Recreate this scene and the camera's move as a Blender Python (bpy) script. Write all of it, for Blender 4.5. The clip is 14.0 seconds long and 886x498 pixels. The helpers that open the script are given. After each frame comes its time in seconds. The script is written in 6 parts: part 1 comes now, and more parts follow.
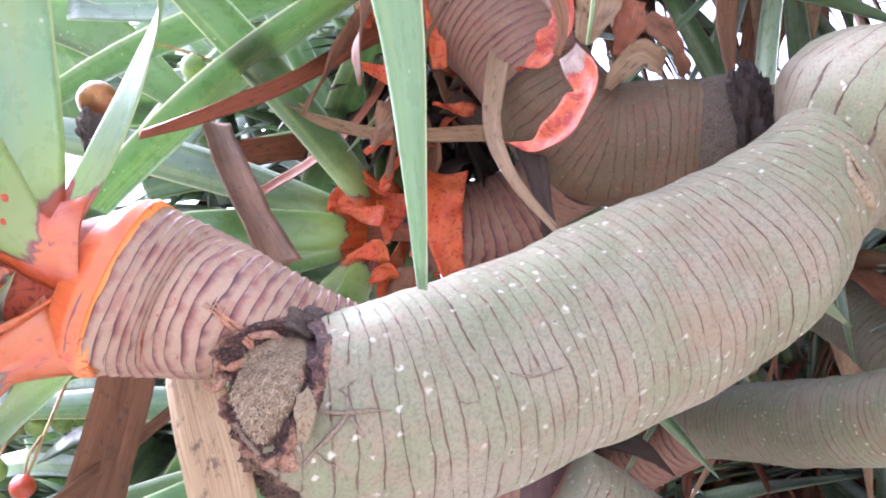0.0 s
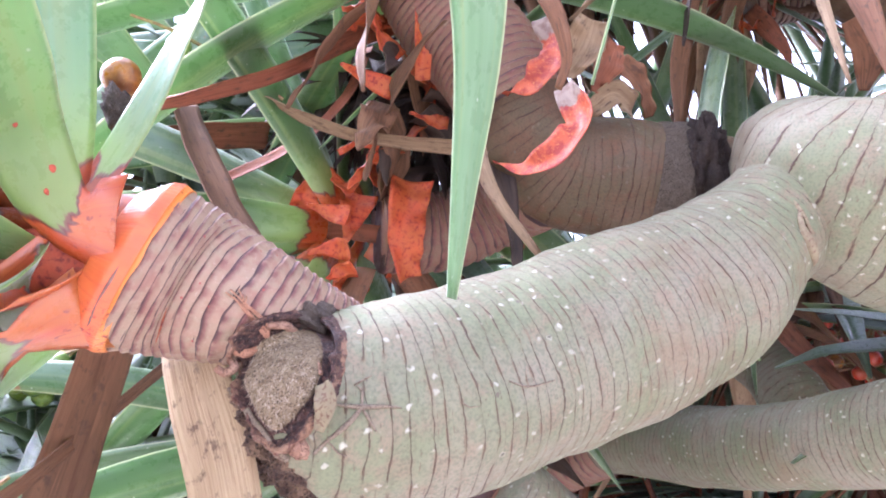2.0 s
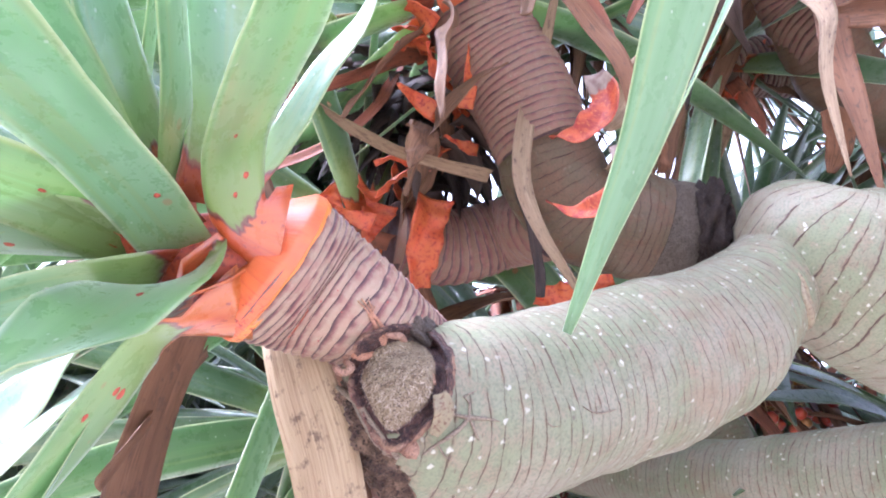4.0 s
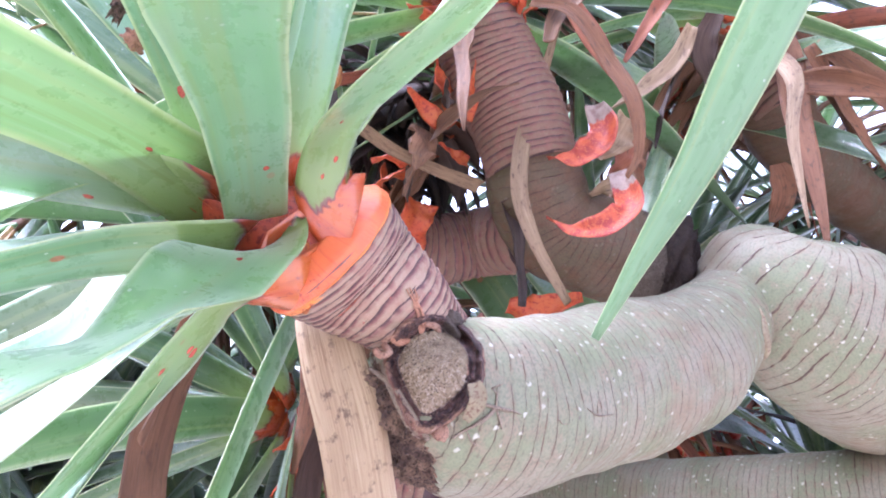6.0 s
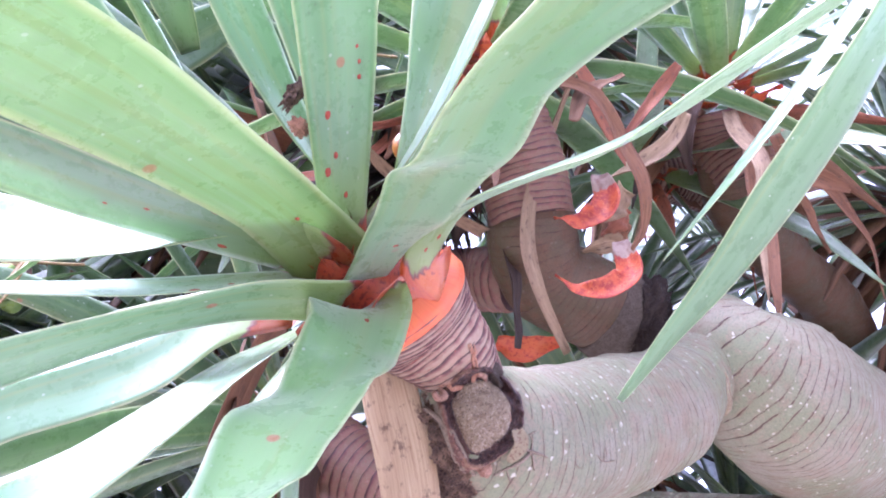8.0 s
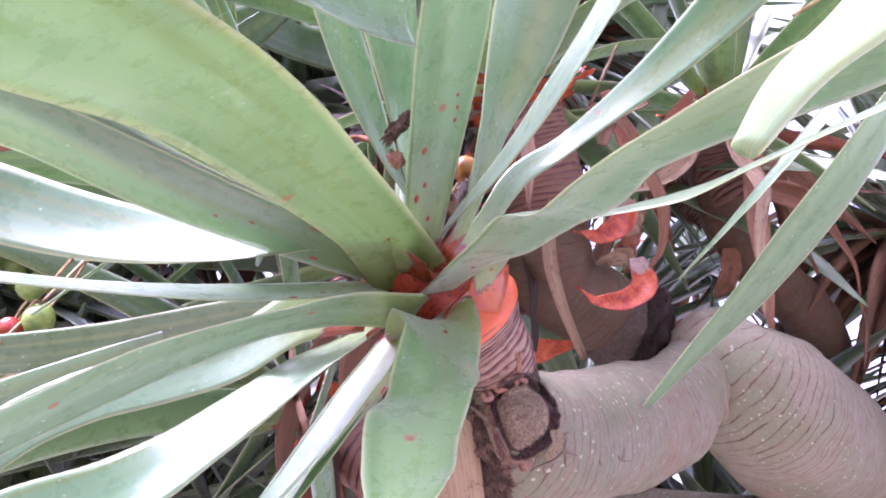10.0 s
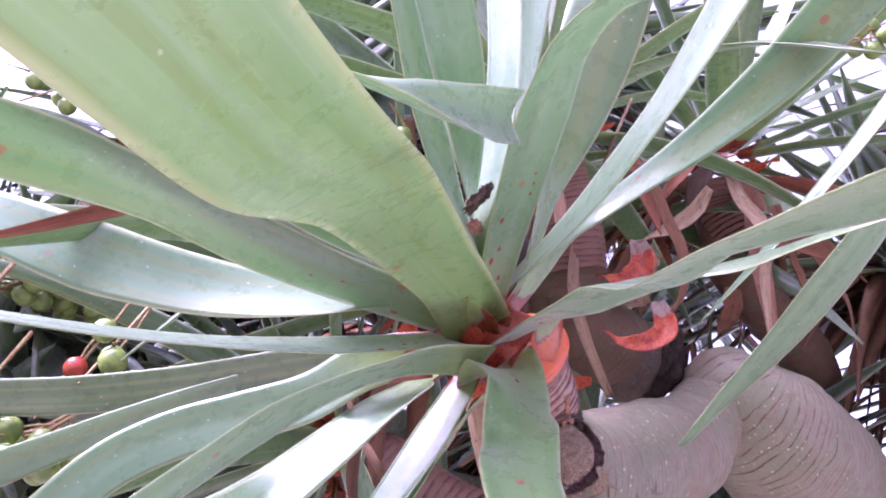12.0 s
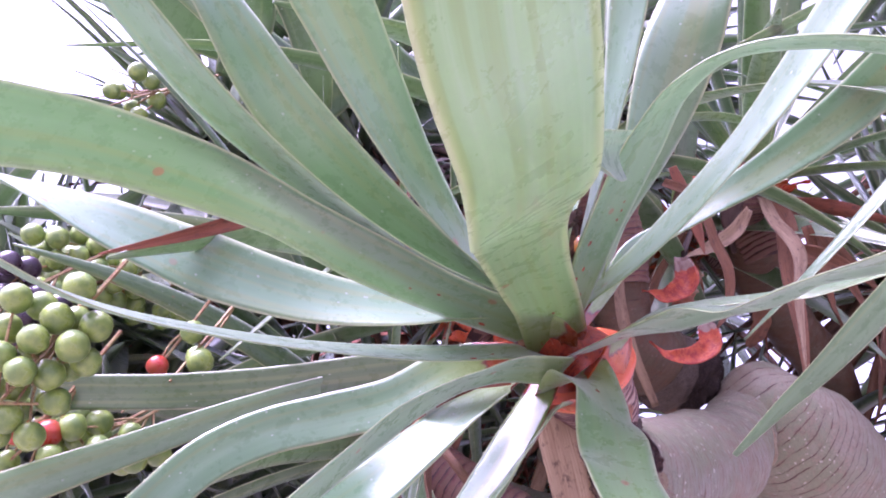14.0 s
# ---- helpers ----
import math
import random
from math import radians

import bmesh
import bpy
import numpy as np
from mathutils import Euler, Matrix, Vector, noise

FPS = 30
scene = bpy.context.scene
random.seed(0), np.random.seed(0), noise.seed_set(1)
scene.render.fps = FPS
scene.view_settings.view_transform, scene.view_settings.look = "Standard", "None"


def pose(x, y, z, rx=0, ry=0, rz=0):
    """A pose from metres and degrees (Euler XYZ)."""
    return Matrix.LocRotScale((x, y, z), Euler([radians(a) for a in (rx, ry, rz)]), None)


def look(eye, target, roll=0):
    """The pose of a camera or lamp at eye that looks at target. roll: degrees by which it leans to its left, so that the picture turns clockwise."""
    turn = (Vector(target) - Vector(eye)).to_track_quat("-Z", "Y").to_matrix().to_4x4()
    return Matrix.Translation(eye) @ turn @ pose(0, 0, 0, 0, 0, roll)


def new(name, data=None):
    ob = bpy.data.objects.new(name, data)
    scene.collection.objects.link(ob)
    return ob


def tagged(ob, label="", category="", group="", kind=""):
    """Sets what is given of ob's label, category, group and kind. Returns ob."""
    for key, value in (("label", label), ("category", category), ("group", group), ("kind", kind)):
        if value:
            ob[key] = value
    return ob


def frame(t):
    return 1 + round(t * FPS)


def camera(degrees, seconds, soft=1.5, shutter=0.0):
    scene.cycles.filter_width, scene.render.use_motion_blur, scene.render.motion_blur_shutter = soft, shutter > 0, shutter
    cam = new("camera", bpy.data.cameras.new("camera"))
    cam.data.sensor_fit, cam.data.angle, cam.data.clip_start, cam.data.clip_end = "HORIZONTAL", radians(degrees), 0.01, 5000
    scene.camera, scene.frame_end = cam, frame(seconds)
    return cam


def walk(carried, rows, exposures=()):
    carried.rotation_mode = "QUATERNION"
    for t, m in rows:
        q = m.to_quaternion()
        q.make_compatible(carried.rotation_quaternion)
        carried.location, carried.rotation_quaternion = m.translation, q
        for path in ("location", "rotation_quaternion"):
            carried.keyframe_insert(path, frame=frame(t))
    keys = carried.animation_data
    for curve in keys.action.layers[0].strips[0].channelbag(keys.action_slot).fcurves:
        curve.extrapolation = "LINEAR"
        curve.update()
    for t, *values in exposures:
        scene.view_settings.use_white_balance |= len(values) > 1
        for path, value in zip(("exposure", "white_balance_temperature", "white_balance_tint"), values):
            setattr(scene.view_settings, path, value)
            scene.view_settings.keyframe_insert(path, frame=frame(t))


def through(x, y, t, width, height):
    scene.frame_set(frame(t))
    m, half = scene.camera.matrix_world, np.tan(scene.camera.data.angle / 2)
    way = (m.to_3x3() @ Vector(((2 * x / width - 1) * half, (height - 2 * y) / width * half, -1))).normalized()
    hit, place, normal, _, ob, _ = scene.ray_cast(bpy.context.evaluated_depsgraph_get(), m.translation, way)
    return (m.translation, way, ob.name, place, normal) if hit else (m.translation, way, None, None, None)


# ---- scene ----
from mathutils.bvhtree import BVHTree

cam = camera(59.5, 14.0, soft=1.9)
# The tree hangs overhead: camera and tree share one frame that leans back from the ground.
OVERHEAD = pose(0, 0, 2.1, 25, 0, 0) @ pose(0, 0, -1.6)
PATH = [
    (0, (0.021, 0.033, 1.621), (-0.007, 2.032, 1.68), -2.3),
    (0.5, (0.013, 0.033, 1.618), (0.052, 2.031, 1.681), -1.2),
    (1, (0.003, 0.031, 1.617), (0.109, 2.027, 1.686), 0.3),
    (1.5, (-0.004, 0.024, 1.621), (0.161, 2.016, 1.695), 1.6),
    (2, (-0.014, 0.02, 1.623), (0.221, 2.005, 1.689), 3.4),
    (2.5, (-0.026, 0.016, 1.626), (0.265, 1.994, 1.688), 5.0),
    (3, (-0.045, 0.011, 1.626), (0.305, 1.98, 1.684), 7.0),
    (3.5, (-0.069, 0.006, 1.627), (0.33, 1.964, 1.7), 9.2),
    (3.7, (-0.076, 0.005, 1.626), (0.355, 1.956, 1.708), 9.9),
    (5.8, (-0.123, 0.002, 1.608), (0.558, 1.875, 1.781), 15.9),
    (6, (-0.131, 0.001, 1.608), (0.571, 1.866, 1.785), 16.8),
    (6.5, (-0.145, -0.002, 1.607), (0.625, 1.832, 1.823), 18.2),
    (7, (-0.162, -0.008, 1.608), (0.638, 1.81, 1.839), 19.5),
    (7.5, (-0.182, -0.014, 1.607), (0.654, 1.786, 1.854), 20.7),
    (7.7, (-0.19, -0.014, 1.607), (0.664, 1.777, 1.858), 21.3),
    (9.8, (-0.241, -0.024, 1.601), (0.701, 1.724, 1.839), 25.0),
    (10, (-0.247, -0.026, 1.6), (0.699, 1.719, 1.85), 24.9),
    (10.5, (-0.259, -0.03, 1.598), (0.695, 1.707, 1.868), 24.9),
    (11, (-0.269, -0.035, 1.598), (0.694, 1.692, 1.894), 24.9),
    (11.5, (-0.283, -0.035, 1.596), (0.676, 1.693, 1.904), 25.0),
    (12, (-0.296, -0.035, 1.593), (0.667, 1.688, 1.917), 25.2),
    (12.5, (-0.305, -0.035, 1.589), (0.655, 1.691, 1.907), 25.6),
    (13, (-0.321, -0.041, 1.583), (0.645, 1.682, 1.894), 26.1),
    (13.5, (-0.329, -0.039, 1.581), (0.635, 1.681, 1.92), 26.3),
    (14, (-0.339, -0.039, 1.578), (0.614, 1.688, 1.907), 26.8),
]
EXPOSURES = [(0.0, 3.20, 5400, 30), (3.5, 3.28, 5200, 27), (7.5, 3.12, 5100, 38), (10.0, 2.50, 5550, 55), (14.0, 2.14, 5430, 66)]
walk(cam, [(t, OVERHEAD @ look(eye, target, roll)) for t, eye, target, roll in PATH], EXPOSURES)

# ---- light ----
SUN_UP, SUN_TURN = 52, 288
world = bpy.data.worlds.new("sky")
scene.world = world
world.use_nodes = True
wn = world.node_tree.nodes
sky = wn.new("ShaderNodeTexSky")
sky.sky_type, sky.sun_disc = "NISHITA", False
sky.sun_elevation, sky.sun_rotation = radians(SUN_UP), radians(SUN_TURN)
sky.air_density, sky.dust_density, sky.ozone_density = 1.0, 4.0, 0.6
veil = wn.new("ShaderNodeHueSaturation")  # thin cloud takes the blue out of the sky
veil.inputs["Saturation"].default_value = 0.3
world.node_tree.links.new(sky.outputs[0], veil.inputs["Color"])
world.node_tree.links.new(veil.outputs[0], wn["Background"].inputs[0])
wn["Background"].inputs[1].default_value = 0.15
sun = new("sun", bpy.data.lights.new("sun", "SUN"))
sun.data.energy, sun.data.angle, sun.data.color = 2.6, radians(40), (1.0, 0.99, 0.97)
SUN_WAY = Vector((math.sin(radians(SUN_TURN)) * math.cos(radians(SUN_UP)), math.cos(radians(SUN_TURN)) * math.cos(radians(SUN_UP)), math.sin(radians(SUN_UP))))
sun.matrix_world = look(SUN_WAY * 20, (0, 0, 0))


# ---- materials ----
class Nodes:
    """A small builder for node materials."""

    def __init__(self, name):
        self.mat = bpy.data.materials.new(name)
        self.mat.use_nodes = True
        self.tree = self.mat.node_tree
        self.bsdf = self.tree.nodes["Principled BSDF"]
        self.out = self.tree.nodes["Material Output"]

    def put(self, socket, value):
        if isinstance(value, bpy.types.NodeSocket):
            self.tree.links.new(value, socket)
        elif isinstance(value, (tuple, list)) and len(value) == 3 and socket.type == "RGBA":
            socket.default_value = (*value, 1)
        else:
            socket.default_value = value

    def math(self, op, a, b=0.0, clamp=False):
        n = self.tree.nodes.new("ShaderNodeMath")
        n.operation, n.use_clamp = op, clamp
        self.put(n.inputs[0], a), self.put(n.inputs[1], b)
        return n.outputs[0]

    def step(self, value, lo, hi, a=0.0, b=1.0):
        n = self.tree.nodes.new("ShaderNodeMapRange")
        n.interpolation_type = "SMOOTHSTEP"
        for k, v in zip(range(5), (value, lo, hi, a, b)):
            self.put(n.inputs[k], v)
        return n.outputs[0]

    def mix(self, f, a, b, blend="MIX"):
        n = self.tree.nodes.new("ShaderNodeMix")
        n.data_type, n.blend_type = "RGBA", blend
        self.put(n.inputs["Factor"], f)
        self.put(n.inputs[6], a), self.put(n.inputs[7], b)
        return n.outputs[2]

    def uv(self):
        n = self.tree.nodes.new("ShaderNodeUVMap")
        s = self.tree.nodes.new("ShaderNodeSeparateXYZ")
        self.tree.links.new(n.outputs[0], s.inputs[0])
        return s.outputs[0], s.outputs[1]

    def place(self):
        return self.tree.nodes.new("ShaderNodeTexCoord").outputs["Object"]

    def luck(self):
        return self.tree.nodes.new("ShaderNodeObjectInfo").outputs["Random"]

    def vec(self, x, y=0.0, z=0.0):
        n = self.tree.nodes.new("ShaderNodeCombineXYZ")
        for k, v in enumerate((x, y, z)):
            self.put(n.inputs[k], v)
        return n.outputs[0]

    def noise(self, at, scale, detail=3.0, rough=0.55):
        n = self.tree.nodes.new("ShaderNodeTexNoise")
        self.put(n.inputs["Vector"], at)
        n.inputs["Scale"].default_value, n.inputs["Detail"].default_value, n.inputs["Roughness"].default_value = scale, detail, rough
        return n.outputs[0]

    def cells(self, at, scale, rand=1.0):
        n = self.tree.nodes.new("ShaderNodeTexVoronoi")
        self.put(n.inputs["Vector"], at)
        n.inputs["Scale"].default_value, n.inputs["Randomness"].default_value = scale, rand
        return n.outputs["Distance"], n.outputs["Color"]

    def bump(self, height, strength=0.5, distance=0.001):
        n = self.tree.nodes.new("ShaderNodeBump")
        n.inputs["Strength"].default_value, n.inputs["Distance"].default_value = strength, distance
        self.put(n.inputs["Height"], height)
        self.put(self.bsdf.inputs["Normal"], n.outputs[0])
        return n.outputs[0]

    def done(self, colour, rough=0.6, gloss=0.5, through=0.0, tint=None, normal=None):
        self.put(self.bsdf.inputs["Base Color"], colour)
        self.put(self.bsdf.inputs["Roughness"], rough)
        self.put(self.bsdf.inputs["Specular IOR Level"], gloss)
        if through:
            tr = self.tree.nodes.new("ShaderNodeBsdfTranslucent")
            self.put(tr.inputs["Color"], tint if tint is not None else colour)
            if normal is not None:
                self.put(tr.inputs["Normal"], normal)
            mx = self.tree.nodes.new("ShaderNodeMixShader")
            mx.inputs[0].default_value = through
            self.tree.links.new(self.bsdf.outputs[0], mx.inputs[1])
            self.tree.links.new(tr.outputs[0], mx.inputs[2])
            self.tree.links.new(mx.outputs[0], self.out.inputs[0])
        return self.mat


def leaf_green(name, pale, deep, orange):
    """Living leaf: lengthwise veins, pale margins, white flecks, small rust marks; an orange sheath below a ragged dark-red line."""
    m = Nodes(name)
    u, v = m.uv()
    luck = m.luck()
    off = m.math("MULTIPLY", luck, 37.0)
    lines = m.noise(m.vec(m.math("MULTIPLY", u, 26.0), m.math("MULTIPLY", v, 5.0), off), 1.0, 3.0)
    broad = m.noise(m.vec(m.math("MULTIPLY", u, 3.0), m.math("MULTIPLY", v, 9.0), off), 1.0, 2.0)
    grain = m.noise(m.vec(m.math("MULTIPLY", u, 30.0), m.math("MULTIPLY", v, 900.0), off), 1.0, 2.0)
    col = m.mix(m.step(broad, 0.3, 0.7), pale, deep)
    col = m.mix(m.step(lines, 0.42, 0.68, 0.0, 0.10), col, (deep[0] * 0.7, deep[1] * 0.8, deep[2] * 0.6))
    col = m.mix(m.step(luck, 0.0, 1.0, 0.0, 0.2), col, (0.20, 0.25, 0.13))
    band = m.noise(m.vec(m.math("MULTIPLY", u, 5.5), m.math("MULTIPLY", v, 2.5), m.math("ADD", off, 5.0)), 1.0, 2.0)
    col = m.mix(m.step(band, 0.50, 0.64, 0.0, 0.6), col, (0.205, 0.25, 0.085))
    if pale[0] > 0.2:  # the broad leaf: long yellow-green bands, a broad yellow edge
        streak = m.noise(m.vec(m.math("MULTIPLY", u, 9.0), m.math("MULTIPLY", v, 7.0), 2.0), 1.0, 3.0)
        col = m.mix(m.step(streak, 0.50, 0.60, 0.0, 0.75), col, (0.150, 0.205, 0.052))
        col = m.mix(m.step(streak, 0.34, 0.44, 0.5, 0.0), col, (0.275, 0.35, 0.22))
        col = m.mix(m.step(m.math("ABSOLUTE", m.math("SUBTRACT", u, 0.5)), 0.40, 0.48, 0.0, 0.7), col, (0.40, 0.42, 0.15))
    # smudges and flecks
    smudge = m.noise(m.vec(m.math("MULTIPLY", u, 3.0), m.math("MULTIPLY", v, 90.0), off), 1.2, 5.0, 0.7)
    col = m.mix(m.step(smudge, 0.62, 0.8, 0.0, 0.5), col, (0.10, 0.15, 0.06))
    at = m.vec(m.math("MULTIPLY", u, 0.03), v, off)
    dist, tone = m.cells(at, 330.0)
    sep = m.tree.nodes.new("ShaderNodeSeparateColor")
    m.tree.links.new(tone, sep.inputs[0])
    fleck = m.math("MULTIPLY", m.step(m.math("ADD", dist, m.math("MULTIPLY", grain, 0.2)), 0.22, 0.34, 1.0, 0.0), m.step(sep.outputs[0], 0.925, 0.935))
    col = m.mix(m.math("MULTIPLY", fleck, 0.8), col, (0.55, 0.55, 0.50))
    speck = m.math("MULTIPLY", m.step(m.math("ADD", dist, m.math("MULTIPLY", smudge, 0.3)), 0.22, 0.36, 1.0, 0.0), m.step(sep.outputs[2], 0.95, 0.965))
    col = m.mix(m.math("MULTIPLY", speck, 0.8), col, (0.05, 0.06, 0.03))
    dist2, tone2 = m.cells(at, 75.0)
    sep2 = m.tree.nodes.new("ShaderNodeSeparateColor")
    m.tree.links.new(tone2, sep2.inputs[0])
    rust = m.math("MULTIPLY", m.step(dist2, 0.13, 0.17, 1.0, 0.0), m.step(sep2.outputs[1], 0.93, 0.95))
    col = m.mix(rust, col, (0.30, 0.07, 0.035))
    # pale margin
    rim = m.math("ABSOLUTE", m.math("SUBTRACT", u, 0.5))
    col = m.mix(m.step(rim, 0.455, 0.488, 0.0, 0.85), col, (0.47, 0.49, 0.27))
    if orange:
        ragged = m.noise(m.vec(m.math("MULTIPLY", u, 5.0), m.math("MULTIPLY", v, 60.0), off), 1.0, 2.5)
        edge = m.math("ADD", v, m.math("MULTIPLY", m.math("SUBTRACT", ragged, 0.5), 0.014))
        edge = m.math("ADD", edge, m.math("MULTIPLY", m.math("MULTIPLY", rim, rim), -0.03))
        lime = m.mix(m.step(edge, orange, orange + 0.045), (0.215, 0.30, 0.075), col)
        glow = m.mix(m.step(broad, 0.35, 0.65), (0.50, 0.085, 0.024), (0.54, 0.15, 0.03))
        glow = m.mix(m.step(lines, 0.5, 0.72, 0.0, 0.55), glow, (0.40, 0.045, 0.025))
        glow = m.mix(m.step(m.math("ADD", v, m.math("MULTIPLY", m.math("SUBTRACT", broad, 0.5), 0.01)), -0.004, 0.006), (0.55, 0.16, 0.028), glow)
        blot = m.noise(m.vec(m.math("MULTIPLY", u, 6.0), m.math("MULTIPLY", v, 200.0), off), 1.0, 4.0)
        glow = m.mix(m.step(blot, 0.62, 0.7, 0.0, 0.8), glow, (0.20, 0.015, 0.02))
        if orange < 0.01:
            glow = m.mix(0.55, glow, (0.16, 0.02, 0.014))
        col = m.mix(m.step(edge, orange - 0.0012, orange + 0.0003), glow, lime)
        line = m.math("MULTIPLY", m.step(edge, orange - 0.0018, orange - 0.0006), m.step(edge, orange + 0.0003, orange + 0.0012, 1.0, 0.0))
        col = m.mix(line, col, (0.16, 0.03, 0.025))
    m.bump(m.math("ADD", lines, m.math("MULTIPLY", grain, 0.3)), 0.07, 0.0004)
    rough = m.step(lines, 0.3, 0.7, 0.30, 0.44)
    m.bsdf.inputs["Coat Weight"].default_value, m.bsdf.inputs["Coat IOR"].default_value = 1.0, 1.6
    m.put(m.bsdf.inputs["Coat Roughness"], m.step(smudge, 0.35, 0.7, 0.24, 0.40))
    m.bsdf.inputs["Sheen Weight"].default_value, m.bsdf.inputs["Sheen Roughness"].default_value, m.bsdf.inputs["Sheen Tint"].default_value = 0.1 if pale[0] > 0.2 else 0.5, 0.4, (0.9, 1.0, 0.98, 1)
    lit = m.mix(0.6, col, (0.36, 0.52, 0.26))
    if orange:
        green = m.step(edge, orange - 0.0012, orange + 0.0003)
        lit = m.mix(green, col, lit)
        m.put(m.bsdf.inputs["Sheen Weight"], m.math("MULTIPLY", green, 0.1 if pale[0] > 0.2 else 0.5))
    return m.done(col, rough, 0.6, 0.42, lit)


def leaf_dry(name, light, dark, red):
    """Dead leaf: lengthwise fibres, brown blotches, weathered flecks."""
    m = Nodes(name)
    u, v = m.uv()
    off = m.math("MULTIPLY", m.luck(), 53.0)
    fibre = m.noise(m.vec(m.math("MULTIPLY", u, 30.0), m.math("MULTIPLY", v, 14.0), off), 1.0, 4.0)
    broad = m.noise(m.vec(m.math("MULTIPLY", u, 2.0), m.math("MULTIPLY", v, 22.0), off), 1.0, 4.0)
    blot = m.noise(m.vec(m.math("MULTIPLY", u, 5.0), m.math("MULTIPLY", v, 150.0), off), 1.0, 5.0, 0.65)
    col = m.mix(m.step(broad, 0.3, 0.7), light, dark)
    col = m.mix(m.step(m.luck(), 0.2, 0.9, 0.0, 0.5), col, red)
    col = m.mix(m.step(fibre, 0.45, 0.7, 0.0, 0.28), col, (dark[0] * 0.5, dark[1] * 0.45, dark[2] * 0.4))
    col = m.mix(m.step(blot, 0.53, 0.68, 0.0, 0.75), col, (0.07, 0.04, 0.028))
    streak = m.noise(m.vec(m.math("MULTIPLY", u, 11.0), m.math("MULTIPLY", v, 26.0), m.math("ADD", off, 3.0)), 1.0, 4.0, 0.65)
    col = m.mix(m.step(streak, 0.52, 0.68, 0.0, 0.55), col, (dark[0] * 0.6, dark[1] * 0.5, dark[2] * 0.45))
    col = m.mix(m.step(streak, 0.30, 0.42, 0.5, 0.0), col, (light[0] * 1.25, light[1] * 1.3, light[2] * 1.35))
    m.bump(m.math("ADD", fibre, m.math("MULTIPLY", blot, 0.4)), 0.6, 0.0008)
    return m.done(col, 0.72, 0.3, 0.12)


def bark_grey(name, tone_a=(0.184, 0.163, 0.116), tone_b=(0.140, 0.148, 0.084), flecks=0.9):
    """Old branch: grey-beige skin with broken dark ring cracks, lichen flecks and greenish and pinkish patches."""
    m = Nodes(name)
    u, v = m.uv()
    at = m.place()
    big = m.noise(at, 28.0, 3.0)
    mid = m.noise(at, 120.0, 4.0)
    fine = m.noise(at, 900.0, 3.0)
    col = m.mix(m.step(big, 0.35, 0.65), tone_a, tone_b)
    col = m.mix(m.step(mid, 0.46, 0.70, 0.0, 0.7), col, (tone_a[0] * 1.06, tone_a[1] * 0.88, tone_a[2] * 0.86))
    blot = m.noise(at, 60.0, 5.0, 0.7)
    col = m.mix(m.step(blot, 0.54, 0.74, 0.0, 0.4), col, (tone_b[0] * 0.6, tone_b[1] * 0.58, tone_b[2] * 0.6))
    col = m.mix(m.step(fine, 0.42, 0.68, 0.0, 0.5), col, (tone_b[0] * 0.6, tone_b[1] * 0.6, tone_b[2] * 0.65))
    brown = m.noise(at, 16.0, 5.0, 0.7)
    col = m.mix(m.step(brown, 0.54, 0.70, 0.0, 0.55), col, (tone_a[0] * 0.85, tone_a[1] * 0.68, tone_a[2] * 0.58))
    scratch = m.noise(m.vec(m.math("MULTIPLY", u, 60.0), m.math("MULTIPLY", v, 500.0)), 1.0, 4.0, 0.7)
    col = m.mix(m.step(scratch, 0.60, 0.70, 0.0, 0.6), col, (0.09, 0.06, 0.04))
    # ring cracks: thin lines round the branch, broken along the way round
    wob = m.math("MULTIPLY", m.math("SUBTRACT", m.noise(m.vec(m.math("MULTIPLY", u, 9.0), m.math("MULTIPLY", v, 60.0)), 1.0, 4.0), 0.5), 0.55)
    slow = m.math("MULTIPLY", m.noise(m.vec(m.math("MULTIPLY", u, 1.2), m.math("MULTIPLY", v, 45.0)), 1.0, 2.0), 2.6)
    ring = m.math("FRACT", m.math("ADD", m.math("ADD", m.math("MULTIPLY", v, 215.0), wob), slow))
    ring = m.math("ABSOLUTE", m.math("SUBTRACT", ring, 0.5))
    gate = m.noise(m.vec(m.math("MULTIPLY", u, 9.0), m.math("MULTIPLY", v, 190.0)), 1.0, 4.0)
    spindle = m.noise(m.vec(m.math("MULTIPLY", u, 16.0), m.math("MULTIPLY", v, 150.0), 3.0), 1.0, 3.0)
    wide = m.step(spindle, 0.42, 0.68, 0.026, 0.090)
    crack = m.math("MULTIPLY", m.step(ring, m.math("MULTIPLY", wide, 0.3), wide, 1.0, 0.0), m.step(gate, 0.38, 0.52, 0.06, 1.0))
    crack = m.math("MULTIPLY", crack, m.step(m.noise(at, 13.0, 3.0), 0.36, 0.55, 0.55, 1.0))
    col = m.mix(m.math("MULTIPLY", crack, 0.92), col, (0.058, 0.034, 0.024))
    soft = m.step(ring, 0.0, 0.35, 1.0, 0.0)
    col = m.mix(m.math("MULTIPLY", soft, 0.14), col, (tone_a[0] * 0.6, tone_a[1] * 0.48, tone_a[2] * 0.42))
    ring2 = m.math("FRACT", m.math("ADD", m.math("ADD", m.math("MULTIPLY", v, 430.0), m.math("MULTIPLY", wob, 2.0)), slow))
    ring2 = m.math("ABSOLUTE", m.math("SUBTRACT", ring2, 0.5))
    gate2 = m.noise(m.vec(m.math("MULTIPLY", u, 22.0), m.math("MULTIPLY", v, 260.0), 8.0), 1.0, 3.0)
    hair = m.math("MULTIPLY", m.step(ring2, 0.02, 0.09, 1.0, 0.0), m.step(gate2, 0.54, 0.62))
